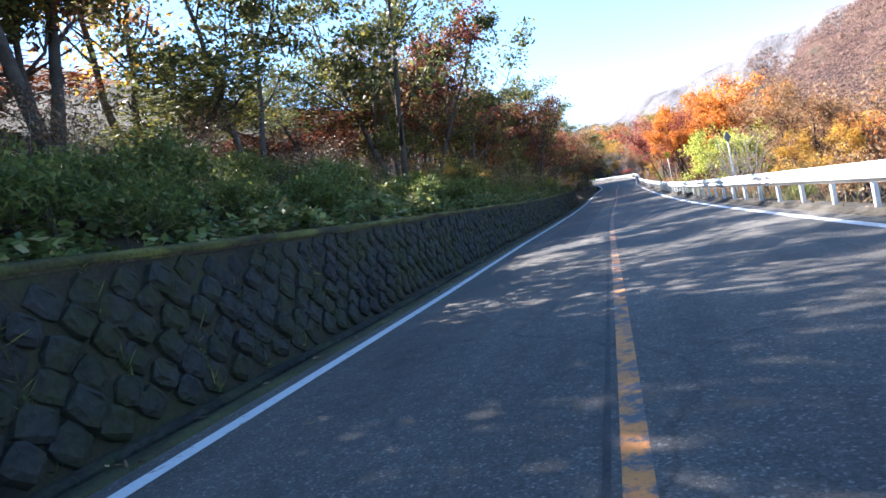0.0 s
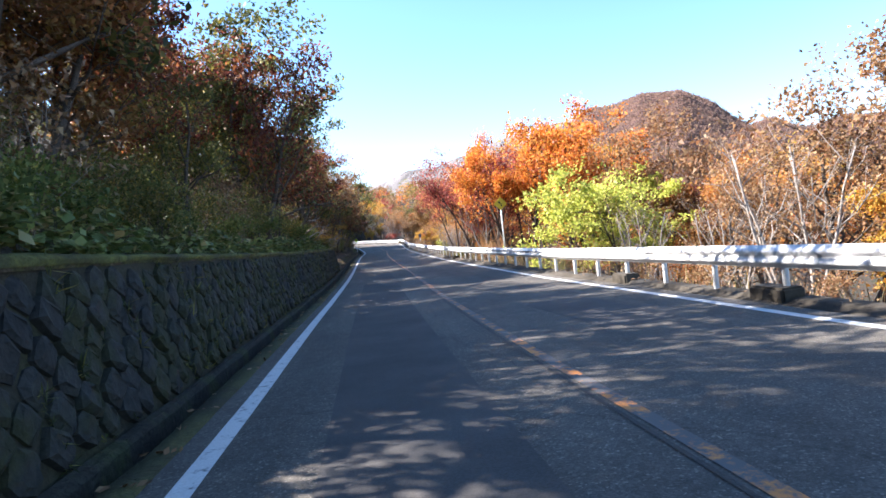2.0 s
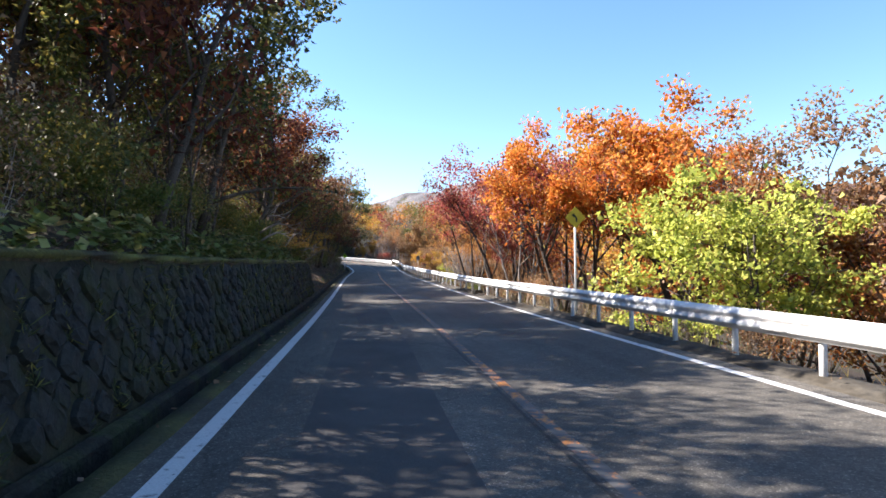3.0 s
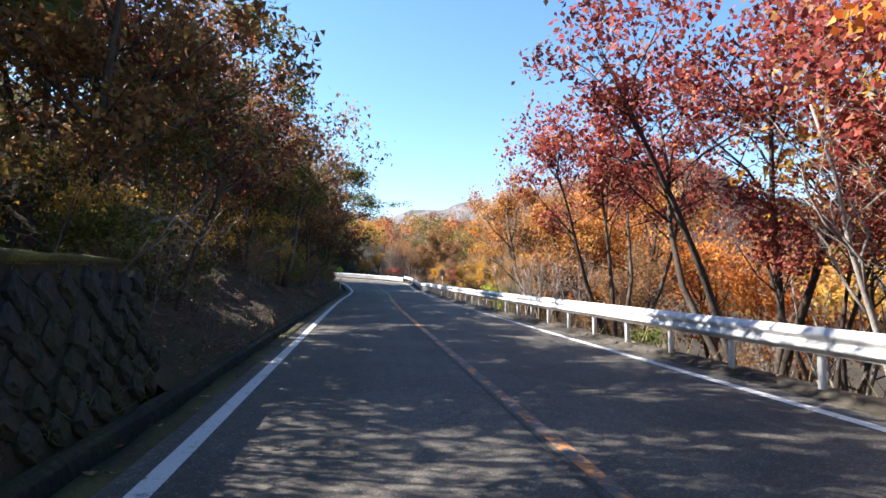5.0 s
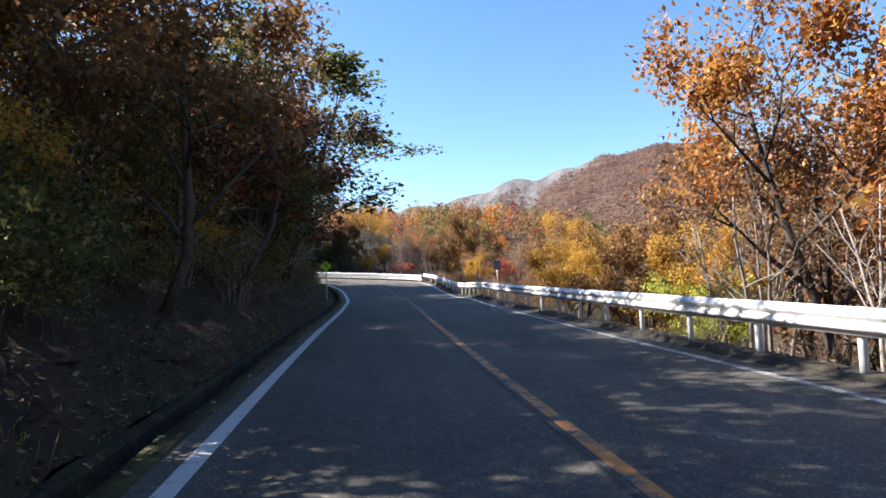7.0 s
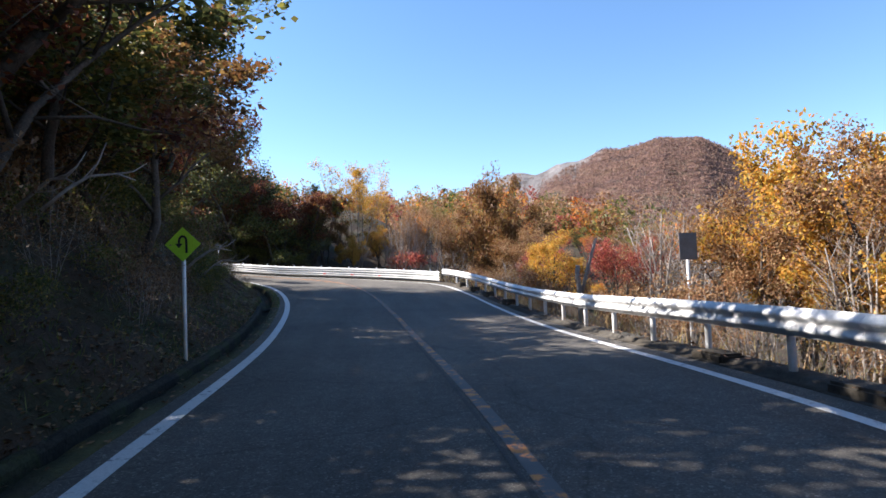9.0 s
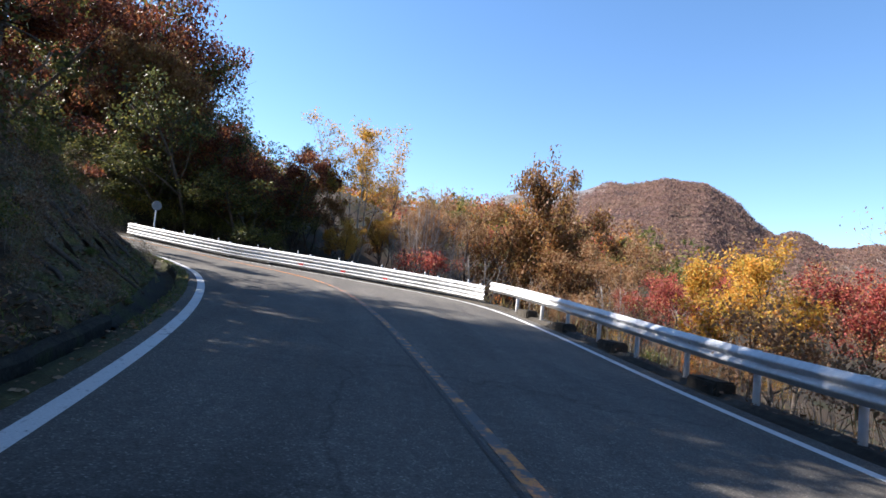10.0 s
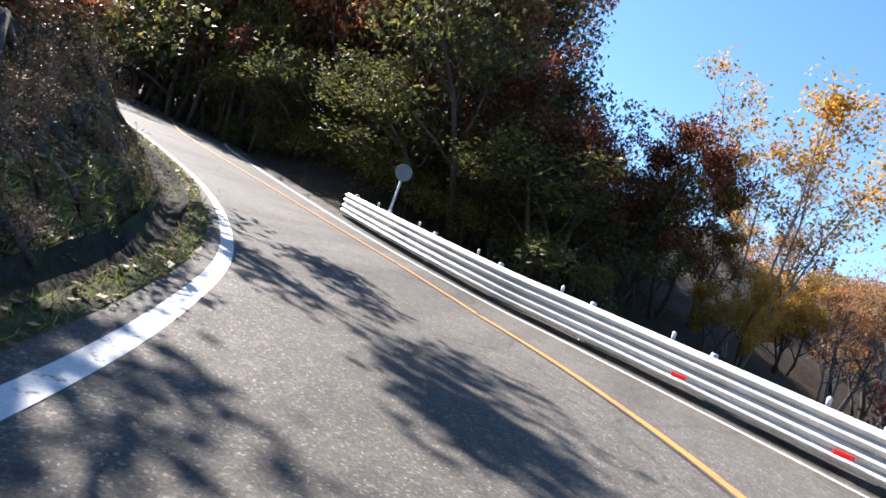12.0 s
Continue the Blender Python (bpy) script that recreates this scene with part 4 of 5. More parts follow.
for k in range(50):
    y = 40 + k * 1.6 + rnd.uniform(-1, 1)
    x = rnd.uniform(18, 34) if y < 68 else rnd.uniform(12.5, 30)
    plant(rnd.choice(["back_russet", "back_russet", "back_orange", "bare", "back_golden"] if y < 95 else ["back_russet", "bare", "bare", "back_russet"]), x, y, rnd.uniform(1.0, 1.4) if y < 98 else rnd.uniform(0.7, 1.0))
uncounted = []
for k in range(64):
    x, y = rnd.uniform(2, 36), rnd.uniform(149, 182)
    w = rnd.uniform(0.38, 0.58)
    uncounted.append((rnd.choice(["back_russet", "back_olive", "back_russet", "back_orange", "back_golden"]), x, y, w, w))
woods(uncounted, "russet and golden autumn woods beyond the bend")
for k in range(70):
    y = 12 + k * 1.68 + rnd.uniform(-0.6, 0.6)
    i = index_at(min(y, 128))
    p = beside(i, rnd.uniform(1.7, 4.5), 1)
    plant(rnd.choice(["dry_bush", "russet_bush", "stalks", "stalks", "bush", "russet_bush", "stalks"]), p[0], y, rnd.uniform(0.55, 1.0), group="roadside bushes")
for k in range(44):
    y = 98 + k * 0.72 + rnd.uniform(-0.3, 0.3)
    p = beside(index_at(min(y, 128)), rnd.uniform(1.2, 4.0), 1)
    plant(rnd.choice(["stalks", "stalks", "russet_bush", "stalks"]), p[0], y, rnd.uniform(0.6, 1.15), group="roadside bushes")
plant("red_bush", 5.0, 138.2, 1.1, group="roadside bushes")

# trees beyond the bend, each to its own height
for kind, x, y, top in (("thin_gold", 1.7, 143.2, 13.8), ("bronze_tree", 11.8, 141.6, 15.6), ("bronze_tree", 13.2, 140.6, 11.8), ("bronze_tree", 10.5, 141.0, 11.0), ("dark_russet", -0.6, 142.5, 10.6), ("dark_russet", -2.2, 142.0, 12.2), ("bronze_tree", 0.4, 143.6, 8.6), ("olive_tree", -1.4, 143.2, 10.5), ("golden", 12.7, 111.5, 9.9), ("golden", 14.0, 113.0, 9.4), ("golden", 13.4, 110.6, 8.6), ("golden", 12.0, 109.4, 6.4), ("bronze_tree", 3.6, 147.0, 8.0), ("russet", 5.2, 147.0, 8.0), ("bare", 4.2, 143.5, 8.4), ("bronze_tree", 13.6, 141.5, 8.4), ("bronze_tree", 10.4, 140.6, 8.6), ("russet", 8.2, 142.0, 8.6), ("bare", 6.4, 142.0, 8.6), ("golden", 0.9, 141.6, 6.4), ("bare", 12.6, 118.0, 10.2), ("bare", 14.2, 119.6, 11.2), ("bare", 11.4, 116.4, 8.2), ("red_maple", 11.2, 119.4, 6.2), ("golden", 9.0, 120.2, 5.9), ("red_maple", 9.6, 123.5, 5.4), ("bare", 9.0, 125.5, 5.0), ("golden", 9.8, 103.0, 6.0), ("golden", 11.2, 105.5, 6.2), ("bronze_tree", 10.4, 97.0, 6.0), ("golden", 10.2, 92.5, 6.2), ("bare", 9.2, 85.5, 7.5), ("bare", 9.6, 90.2, 7.0),
                          ("russet", 12.5, 91.0, 7.5), ("russet", 12.8, 97.0, 7.0), ("bronze_tree", 13.5, 101.0, 6.8), ("russet", 12.0, 108.0, 5.6), ("bare", 10.2, 107.0, 5.6), ("russet", 10.6, 111.0, 4.4), ("copper_tree", 13.0, 84.0, 7.0), ("bare", 9.3, 78.5, 6.0)):
    s = (top - ground_z(x, y)) / (1.12 * KINDS[kind]["height"])
    plant(kind, x, y, (max(0.35, min(s, 1.3)), s))

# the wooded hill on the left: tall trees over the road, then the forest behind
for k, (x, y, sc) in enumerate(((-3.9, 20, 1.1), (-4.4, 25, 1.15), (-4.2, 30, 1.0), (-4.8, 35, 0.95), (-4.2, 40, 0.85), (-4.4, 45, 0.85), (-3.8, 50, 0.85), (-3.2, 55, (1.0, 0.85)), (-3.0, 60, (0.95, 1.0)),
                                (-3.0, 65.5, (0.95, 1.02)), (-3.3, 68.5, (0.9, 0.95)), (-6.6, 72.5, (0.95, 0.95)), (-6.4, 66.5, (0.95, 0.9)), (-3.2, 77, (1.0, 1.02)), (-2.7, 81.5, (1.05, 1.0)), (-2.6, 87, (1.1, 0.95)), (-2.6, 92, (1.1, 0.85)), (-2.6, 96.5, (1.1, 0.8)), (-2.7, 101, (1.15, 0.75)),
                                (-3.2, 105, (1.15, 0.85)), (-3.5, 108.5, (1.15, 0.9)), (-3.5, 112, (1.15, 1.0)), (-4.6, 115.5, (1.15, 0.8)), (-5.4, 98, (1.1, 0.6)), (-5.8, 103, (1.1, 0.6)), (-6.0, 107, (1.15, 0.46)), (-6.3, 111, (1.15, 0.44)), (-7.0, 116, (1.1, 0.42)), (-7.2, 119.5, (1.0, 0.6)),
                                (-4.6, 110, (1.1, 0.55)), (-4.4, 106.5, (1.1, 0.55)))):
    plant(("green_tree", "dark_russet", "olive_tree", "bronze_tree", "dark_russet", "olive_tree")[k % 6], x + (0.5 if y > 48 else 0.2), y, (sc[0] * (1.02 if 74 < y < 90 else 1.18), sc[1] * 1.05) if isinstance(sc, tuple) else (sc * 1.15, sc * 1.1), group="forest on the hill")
for k in range(17):
    y = 22.5 + 5.0 * k
    if 56 < y < 80 or y > 90:
        continue
    i = index_at(y)
    p = beside(i, (4.6, 5.4, 4.2)[k % 3], -1)
    plant(("olive_tree", "dark_russet", "green_tree", "bronze_tree", "olive_tree")[k % 5], p[0], y, (1.15, 1.12 if y < 60 else 0.95), group="forest on the hill")
for k in (0, 3, 5, 7, 8, 10, 12, 13, 14, 15, 16, 17, 19):
    y = 38 + 2.6 * k if k < 8 else 80 + 2.3 * (k - 8)
    p = beside(index_at(y), (2.6, 3.8, 3.2)[k % 3], -1)
    plant(("back_olive", "back_green", "back_russet", "back_red")[k % 4], p[0], y, (0.85, (0.95, 0.8, 0.9)[k % 3]), group="forest on the hill")
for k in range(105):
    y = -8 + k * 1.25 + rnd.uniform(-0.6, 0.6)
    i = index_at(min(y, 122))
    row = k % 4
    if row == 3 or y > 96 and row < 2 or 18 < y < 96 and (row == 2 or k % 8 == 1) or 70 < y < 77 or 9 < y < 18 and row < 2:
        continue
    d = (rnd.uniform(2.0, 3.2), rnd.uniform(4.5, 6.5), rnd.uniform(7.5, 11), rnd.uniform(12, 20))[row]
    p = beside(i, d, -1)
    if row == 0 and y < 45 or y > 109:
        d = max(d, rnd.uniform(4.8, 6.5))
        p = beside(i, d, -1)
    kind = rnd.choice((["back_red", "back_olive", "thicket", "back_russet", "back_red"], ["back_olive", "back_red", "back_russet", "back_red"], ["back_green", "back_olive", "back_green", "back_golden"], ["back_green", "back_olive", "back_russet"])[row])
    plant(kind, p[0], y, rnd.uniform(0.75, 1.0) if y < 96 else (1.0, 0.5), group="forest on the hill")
for k, (x, y, sc) in enumerate(((-4.0, -3, 1.0), (-3.8, 2, 1.0), (-5.6, 8.5, 0.9), (-5.8, 15.0, 0.85))):
    plant(("olive_tree", "green_tree")[k % 2], x, y, sc, group="forest on the hill")
for k in range(22):
    y = 4 + k * 1.25
    plant("bush", -1.9 - 0.35 * (k % 5), y, 1.0 + 0.12 * (k % 4), group="bushes on the bank")
woods([(("back_green", "back_olive", "back_red")[k % 3], -6.6 - (k % 2) * 1.6, -8.0 + 3.4 * k, 1.0, 0.8 if k < 4 else 0.22 if k in (5, 6) else 0.35) for k in range(12)] + [(("back_olive", "back_green", "back_red")[k % 3], -6.2 - (k % 2) * 1.4, 65.0 + 3.4 * k, 1.0, 0.5) for k in range(10) if k not in (2, 3)] + [(("back_olive", "back_red")[k % 2], -7.2, 33.0 + 3.6 * k, 1.0, 0.72) for k in range(7) if k not in (2, 3)], "shaded forest behind the roadside trees")
for x, y, sc in ((-2.9, 75.5, 0.55), (-2.6, 79.5, 0.5), (-2.4, 69.0, 0.5), (-3.0, 84.0, 0.55), (-2.6, 63.0, 0.45), (-2.7, 90.0, 0.5), (-3.6, 30.0, 0.5), (-3.2, 21.0, 0.45)):
    plant("yellow_sapling", x + 0.2, y, sc * 1.35, group="forest on the hill")
for k in range(74):
    y = (-4 + k * 1.4 if k < 48 else 5 + (k - 48) * 1.15) + rnd.uniform(-0.5, 0.5)
    p = beside(index_at(y), rnd.uniform(2.0, 4.8), -1)
    plant("bush", p[0], y, rnd.uniform(0.7, 1.3), group="bushes on the bank")
for x, y in ((-5.6, 121.4), (-6.8, 124.2), (-8.8, 124.4), (-10.8, 125.2), (-5.2, 118.0), (-5.2, 116.0), (-6.0, 119.5), (-7.0, 122.4), (-8.2, 124.4), (-9.5, 119.0), (-12, 123), (-6.4, 117.5), (-8.0, 120.4), (-9.4, 122.4), (-11, 119), (-9.0, 116.5)):
    plant(rnd.choice(["olive_tree", "green_tree", "back_olive", "back_green"]), x, y, (1.1, rnd.uniform(0.68, 0.8) if y < 119 else rnd.uniform(0.95, 1.1) if y < 123.5 else rnd.uniform(1.25, 1.45)), group="forest on the hill")
for k in range(34):
    y = 2 + k * 3.6 + rnd.uniform(-1, 1)
    if y < 10 or 18 < y < 48:
        p = beside(index_at(y), rnd.uniform(7, 14), -1)
        plant(rnd.choice(["back_green", "back_olive", "thicket"]), p[0], y, rnd.uniform(0.55, 0.8), group="forest on the hill")
    elif y > 90:
        p = beside(index_at(y), rnd.uniform(4.0, 7), -1)
        plant(rnd.choice(["back_green", "back_olive"]), p[0], y, (1.1, rnd.uniform(0.34, 0.42)), group="forest on the hill")
for k in range(84):
    y = 26 + k * 1.15 + rnd.uniform(-0.5, 0.5)
    if 69 < y < 76:
        continue
    p = beside(index_at(y), rnd.uniform(2.0, 5.0), -1)
    plant(rnd.choice(["shrub", "brown_shrub", "shrub"]), p[0], y, rnd.uniform(0.45, 1.0), group="shrubs on the bank")
for k in range(120):
    y = 63.5 + k * 0.45 + rnd.uniform(-0.3, 0.3)
    if 69 < y < 76:
        continue
    p = beside(index_at(y), rnd.uniform(1.7, 4.6), -1)
    plant(rnd.choice(["shrub", "shrub", "brown_shrub"]), p[0], y, rnd.uniform(0.5, 0.95) if y < 100 else rnd.uniform(0.35, 0.6), group="shrubs on the bank")
for k in range(50):
    y = 30 + k * 0.64 + rnd.uniform(-0.3, 0.3)
    p = beside(index_at(y), rnd.uniform(2.4, 5.5), -1)
    plant(rnd.choice(["shrub", "shrub", "brown_shrub"]), p[0], y, rnd.uniform(0.6, 1.0), group="shrubs on the bank")
for k in range(16):
    y = 3 + k * 1.5 + rnd.uniform(-0.5, 0.5)
    p = beside(index_at(y), rnd.uniform(3.6, 5.4), -1)
    plant("brown_shrub", p[0], y, rnd.uniform(0.5, 0.8), group="shrubs on the bank")
# Trees added on the nose; heights set by where their shade should end
for kind, x, y, tall in (("olive_tree", -6.6, 126.2, 3.6), ("dark_russet", -7.8, 128.2, 4.8), ("olive_tree", -9.2, 129.8, 5.6), ("green_tree", -10.8, 131.2, 6.4), ("dark_russet", -9.0, 126.8, 6.0), ("olive_tree", -11.2, 128.8, 6.6)):
    plant(kind, x, y, (0.7, tall / 9.2), group="forest on the hill")
# Added trees, out of view from the bend, to cast shade on it
for kind, x, y, tall in (("dark_russet", -8.0, 125.6, 8.0), ("olive_tree", -11.4, 128.6, 8.0), ("olive_tree", -9.4, 125.4, 8.0)):
    plant(kind, x, y, (1.1, tall / 8.5), group="forest on the hill")
for kind, x, y, tall in (("bronze_tree", -3.3, 74.2, 0.95), ("dark_russet", -3.0, 71.3, 0.9), ("olive_tree", -5.4, 76.0, 0.95), ("dark_russet", -4.8, 72.4, 1.2), ("olive_tree", -5.8, 70.2, 1.15)):
    plant(kind, x, y, (1.05, tall), group="forest on the hill")
# small growth on the mossy nose of the bank
for k in range(46):
    i = NOSE + int((LAST - 70 - NOSE) * (k + rnd.uniform(0, 0.8)) / 46)
    q = BANK[i, rnd.randrange(1, 15)]
    plant(rnd.choice(["bush", "brown_shrub", "brown_shrub", "brown_shrub"]), q[0], q[1], rnd.uniform(0.12, 0.26), q[2] - 0.06, "plants on the bank")
for k in range(30):
    i = NOSE + int((LAST - 70 - NOSE) * (k + rnd.uniform(0, 0.8)) / 30)
    q = BANK[i, rnd.randrange(10, 25)]
    plant(rnd.choice(["shrub", "brown_shrub"]), q[0], q[1], rnd.uniform(0.2, 0.42), q[2] - 0.06, "plants on the bank")
# beyond the bend: the forest climbs with the hill away from the bend
TOP_X, TOP_Z = [-30, -20, -10, -6, -5, -3.3, -1, 0.5, 1.2], [32, 25, 18, 13.4, 11.8, 9.8, 7.6, 5.8, 4.4]
deep = []
for k in range(80):
    at = 0.1 - (k % 40) * 0.72 + rnd.uniform(-0.3, 0.3)
    back = k >= 40
    y = 139.0 + 0.52 * max(0, -at - 4) + (rnd.uniform(5, 9) if back else rnd.uniform(0.5, 3.5))
    far = (y - 114) / 28
    x = 1.5 + (at - 1.5) * far
    top = 2.3 + (float(np.interp(at, TOP_X, TOP_Z)) - 2.3) * far * (1.0 if k % 3 else 0.9) * (0.86 if back and at > -6 else 1.0)
    kind = rnd.choice(["back_green", "back_olive", "back_red", "back_red"] if back else ["dark_russet", "back_olive", "back_green", "olive_tree", "back_red", "bronze_tree"])
    rise = (top - ground_z(x, y)) / (0.98 * KINDS[kind]["height"])
    if rise > 0.25:
        if back:
            deep.append((kind, x - 0.9, y, min(rise, 0.75 + 0.25 * rise), min(rise, 1.7)))
        else:
            plant(kind, x - 0.9, y, (min(rise, 0.75 + 0.25 * rise), min(rise, 1.7)), group="forest beyond the bend")
deep += [(("back_green", "back_olive")[k % 2], -31.0 - 1.5 * k, 153.5 + 1.2 * (k % 3) + 0.5 * k, 1.3, 0.75) for k in range(12)]
woods(deep, "dark dense forest climbing the hill beyond the bend")
for k in range(26):
    x = -3 - k * 0.9
    plant(rnd.choice(["back_green", "back_olive"]), x, 139.0 + 0.52 * max(0, -x - 4) + rnd.uniform(0, 2), (0.95, rnd.uniform(0.4, 0.55)), group="forest beyond the bend")
for k in range(16):
    x = -2 - k * 1.2
    plant("shrub", x, 138.0 + 0.5 * max(0, -x - 4) + rnd.uniform(0, 1.5), rnd.uniform(0.7, 1.0), group="shrubs on the bank")

# ---- dead wood: a broken trunk behind the rail, pale fallen limbs on the bank ----
def dead_wood(name, limbs, at, label, category, mat=M_PALE):
    """Weathered wood as bent tubes; limbs: (points, radius at the foot, radius at the end)."""
    ob = thing(name, at, label, category, "dead wood")
    for k, (pts, r0, r1) in enumerate(limbs):
        n = len(pts)
        part("trunk" if k == 0 else "limb", mesh_of("limb", *tube(pts, [r0 + (r1 - r0) * i / (n - 1) for i in range(n)], 9), mat, True), ob)
    return ob


z = ground_z(8.04, 114.5)
dead_wood("broken_trunk", [([(0, 0, -0.3), (0.03, 0, 0.8), (-0.02, 0.02, 1.6), (0.0, 0.0, 2.2 - z + road_z(6, 114) - 0.9)], 0.085, 0.06),
                           ([(0.02, 0, 0.9), (0.35, 0.1, 1.8), (0.6, 0.15, 2.5), (0.63, 0.15, 2.6)], 0.06, 0.03)], (8.04, 114.5, z), "pale broken tree trunk with a forked limb", "dead tree")
rd = random.Random(31)
for k in range(30):
    y = rd.uniform(52, 121)
    p = beside(index_at(y), rd.uniform(1.5, 3.6), -1)
    L, a = rd.uniform(0.6, 1.3), rd.uniform(-0.9, 0.5)
    d = Vector((math.cos(a), math.sin(a), rd.uniform(0.0, 0.7))).normalized()
    pts = [d * (L * t) + Vector((0, 0, 0.25 * math.sin(t * 3))) + Vector((rd.uniform(-0.05, 0.05), rd.uniform(-0.05, 0.05), 0)) for t in (0, 0.25, 0.5, 0.75, 1)]
    limbs = [(pts, rd.uniform(0.02, 0.04), 0.008)]
    for t in (1, 2, 3):
        e = (d + Vector((rd.uniform(-0.7, 0.7), rd.uniform(-0.7, 0.7), rd.uniform(-0.2, 0.8)))).normalized()
        limbs.append(([pts[t], pts[t] + e * L * 0.2, pts[t] + e * L * 0.38 + Vector((0, 0, 0.08))], 0.014, 0.005))
    dead_wood("dead_branch", limbs, (p[0], y, ground_z(p[0], y) + rd.uniform(0.3, 1.3)), "pale dead branch leaning from the bank", "dead branch")
for k in range(26):
    i = index_at(118) + int(k * (LAST - 45 - index_at(118)) / 26)
    a, b = beside(i, 2.6, -1), beside(i + 1, 0.97, -1)
    pts = []
    for t in (0, 0.2, 0.4, 0.6, 0.8, 1.0):
        q = a + (b - a) * t + np.array((rd.uniform(-0.12, 0.12), rd.uniform(-0.12, 0.12)))
        dd = 2.6 + (0.97 - 2.6) * t
        pts.append((q[0], q[1], road_z(*MID[i]) + bank_height(dd, MID[i][1]) + 0.05))
    o = pts[0]
    dead_wood("root", [([tuple(c - e for c, e in zip(q, o)) for q in pts], 0.05, 0.02)], o, "gnarled root running down the earth bank", "root", M_BARK)

# cross ticks and a stretch of old lane paint
for x, y, t in ((2.75, 15.92, 0.45), (3.17, 16.17, 0.5)):
    v, f = box((-0.12, -0.02, 0), (0.12, 0.02, 0.003))
    tick = tagged(new("survey_mark", mesh_of("survey_mark", v, f, M_WHITE)), "short white painted tick across the centre line", "road marking", kind="structure")
    tick.matrix_basis = Matrix.LocRotScale((x, y, road_z(x, y) + 0.0065), Euler((0, 0, t)), None)
v, f = sweep(strip(LEFT, 0.75, 1.95, 0.0025, near_station(14), near_station(47)))
tagged(new("road_patch", mesh_of("road_patch", v, f, M_PATCH)), "long darker resurfaced strip along the lane", "road patch", kind="structure")
for x, y, w, l, t in ((1.5, 51.0, 0.9, 5.0, 0.02), (4.3, 33.0, 1.1, 3.6, 0.03), (1.4, 71.5, 0.7, 4.2, -0.02), (4.0, 88.0, 1.2, 3.0, 0.0), (4.6, 22.0, 0.6, 2.8, 0.05)):
    n = 28
    v = [(w * 0.5 * math.copysign(abs(math.cos(q)) ** 0.35, math.cos(q)) * (1 + 0.06 * math.sin(5 * q)), l * 0.5 * math.copysign(abs(math.sin(q)) ** 0.35, math.sin(q)), 0) for q in (k * math.tau / n for k in range(n))]
    v = [(x + a * math.cos(t) - b * math.sin(t), y + b, road_z(x + a, y + b) + 0.003) for a, b, _ in v]
    tagged(new("road_patch", mesh_of("road_patch", v, [tuple(range(n))], M_PATCH)), "darker repaired patch in the asphalt", "road patch", kind="structure")

# ---- dry weeds and fallen leaves ----
def on_ground(rng, n, side, lo, hi, d0, d1):
    out = []
    for _ in range(n):
        y = rng.uniform(lo, hi)
        p = beside(index_at(y), rng.uniform(d0, d1), side)
        out.append((p[0], y, ground_z(p[0], y)))
    return np.array(out)


rng = np.random.default_rng(3)
c = on_ground(rng, 9000, 1, 5, 132, 0.95, 4.2)
n = len(c)
a = rng.normal(0, 0.55, (n, 3)) + np.array((0, 0, 1.0))
b = np.cross(a, rng.normal(0, 1, (n, 3)))
b /= np.linalg.norm(b, axis=1)[:, None]
h = rng.uniform(0.12, 0.5, n)[:, None]
weeds = quads_mesh("dry_weeds", np.stack([c - b * 0.005, c + a * h * 0.5 + b * 0.007, c + a * h, c + a * h * 0.5 - b * 0.007], 1), LEAF["straw"])
tagged(new("dry_weeds", weeds), "dry straw-coloured weeds behind the guardrail", "weeds", kind="stuff")
def on_bank(rng, n, lo, hi, low=0.0, high=1.0, power=1.0):
    """Points on the face of the bank between two stations; low, high: part of its width."""
    i = rng.uniform(lo, hi - 1.01, n)
    j = (low + (high - low) * rng.uniform(0, 1, n) ** power) * (BANK.shape[1] - 1.01)
    a, b = i.astype(int), j.astype(int)
    u, w = (i - a)[:, None], (j - b)[:, None]
    return (1 - u) * (1 - w) * BANK[a, b] + u * (1 - w) * BANK[a + 1, b] + (1 - u) * w * BANK[a, b + 1] + u * w * BANK[a + 1, b + 1]


def on_strip(rng, n, side, lo, hi, d0, d1, lift):
    out = []
    for _ in range(n):
        p = beside(int(rng.integers(lo, hi)), rng.uniform(d0, d1), side)
        out.append((p[0], p[1], road_z(*p) + lift))
    return np.array(out)


S63 = index_at(63.5)
c = np.concatenate([on_bank(rng, 20000, S63, NOSE, 0, 1, 1.5), on_bank(rng, 26000, NOSE, LAST - 20, 0, 1, 1.0), on_bank(rng, 4000, index_at(0), S63), on_strip(rng, 1400, -1, index_at(0), LAST - 20, 0.22, 0.5, 0.02), on_strip(rng, 1500, 1, index_at(5), NOSE + 40, 0.36, 0.8, 0.1)]) + np.array((0, 0, 0.015))
n = len(c)
a = rng.normal(0, 1, (n, 3)) * np.array((1, 1, 0.35))
a /= np.linalg.norm(a, axis=1)[:, None]
b = np.cross(a, np.array((0, 0, 1.0)) + rng.normal(0, 0.3, (n, 3)))
ln = rng.uniform(0.035, 0.085, n)[:, None]
litter = quads_mesh("fallen_leaves", np.stack([c - a * ln * 0.5, c + b * ln * 0.35, c + a * ln * 0.5, c - b * ln * 0.35], 1), LEAF["litter"])
tagged(new("fallen_leaves", litter), "fallen brown leaves lying on the bank", "leaf litter", kind="stuff")

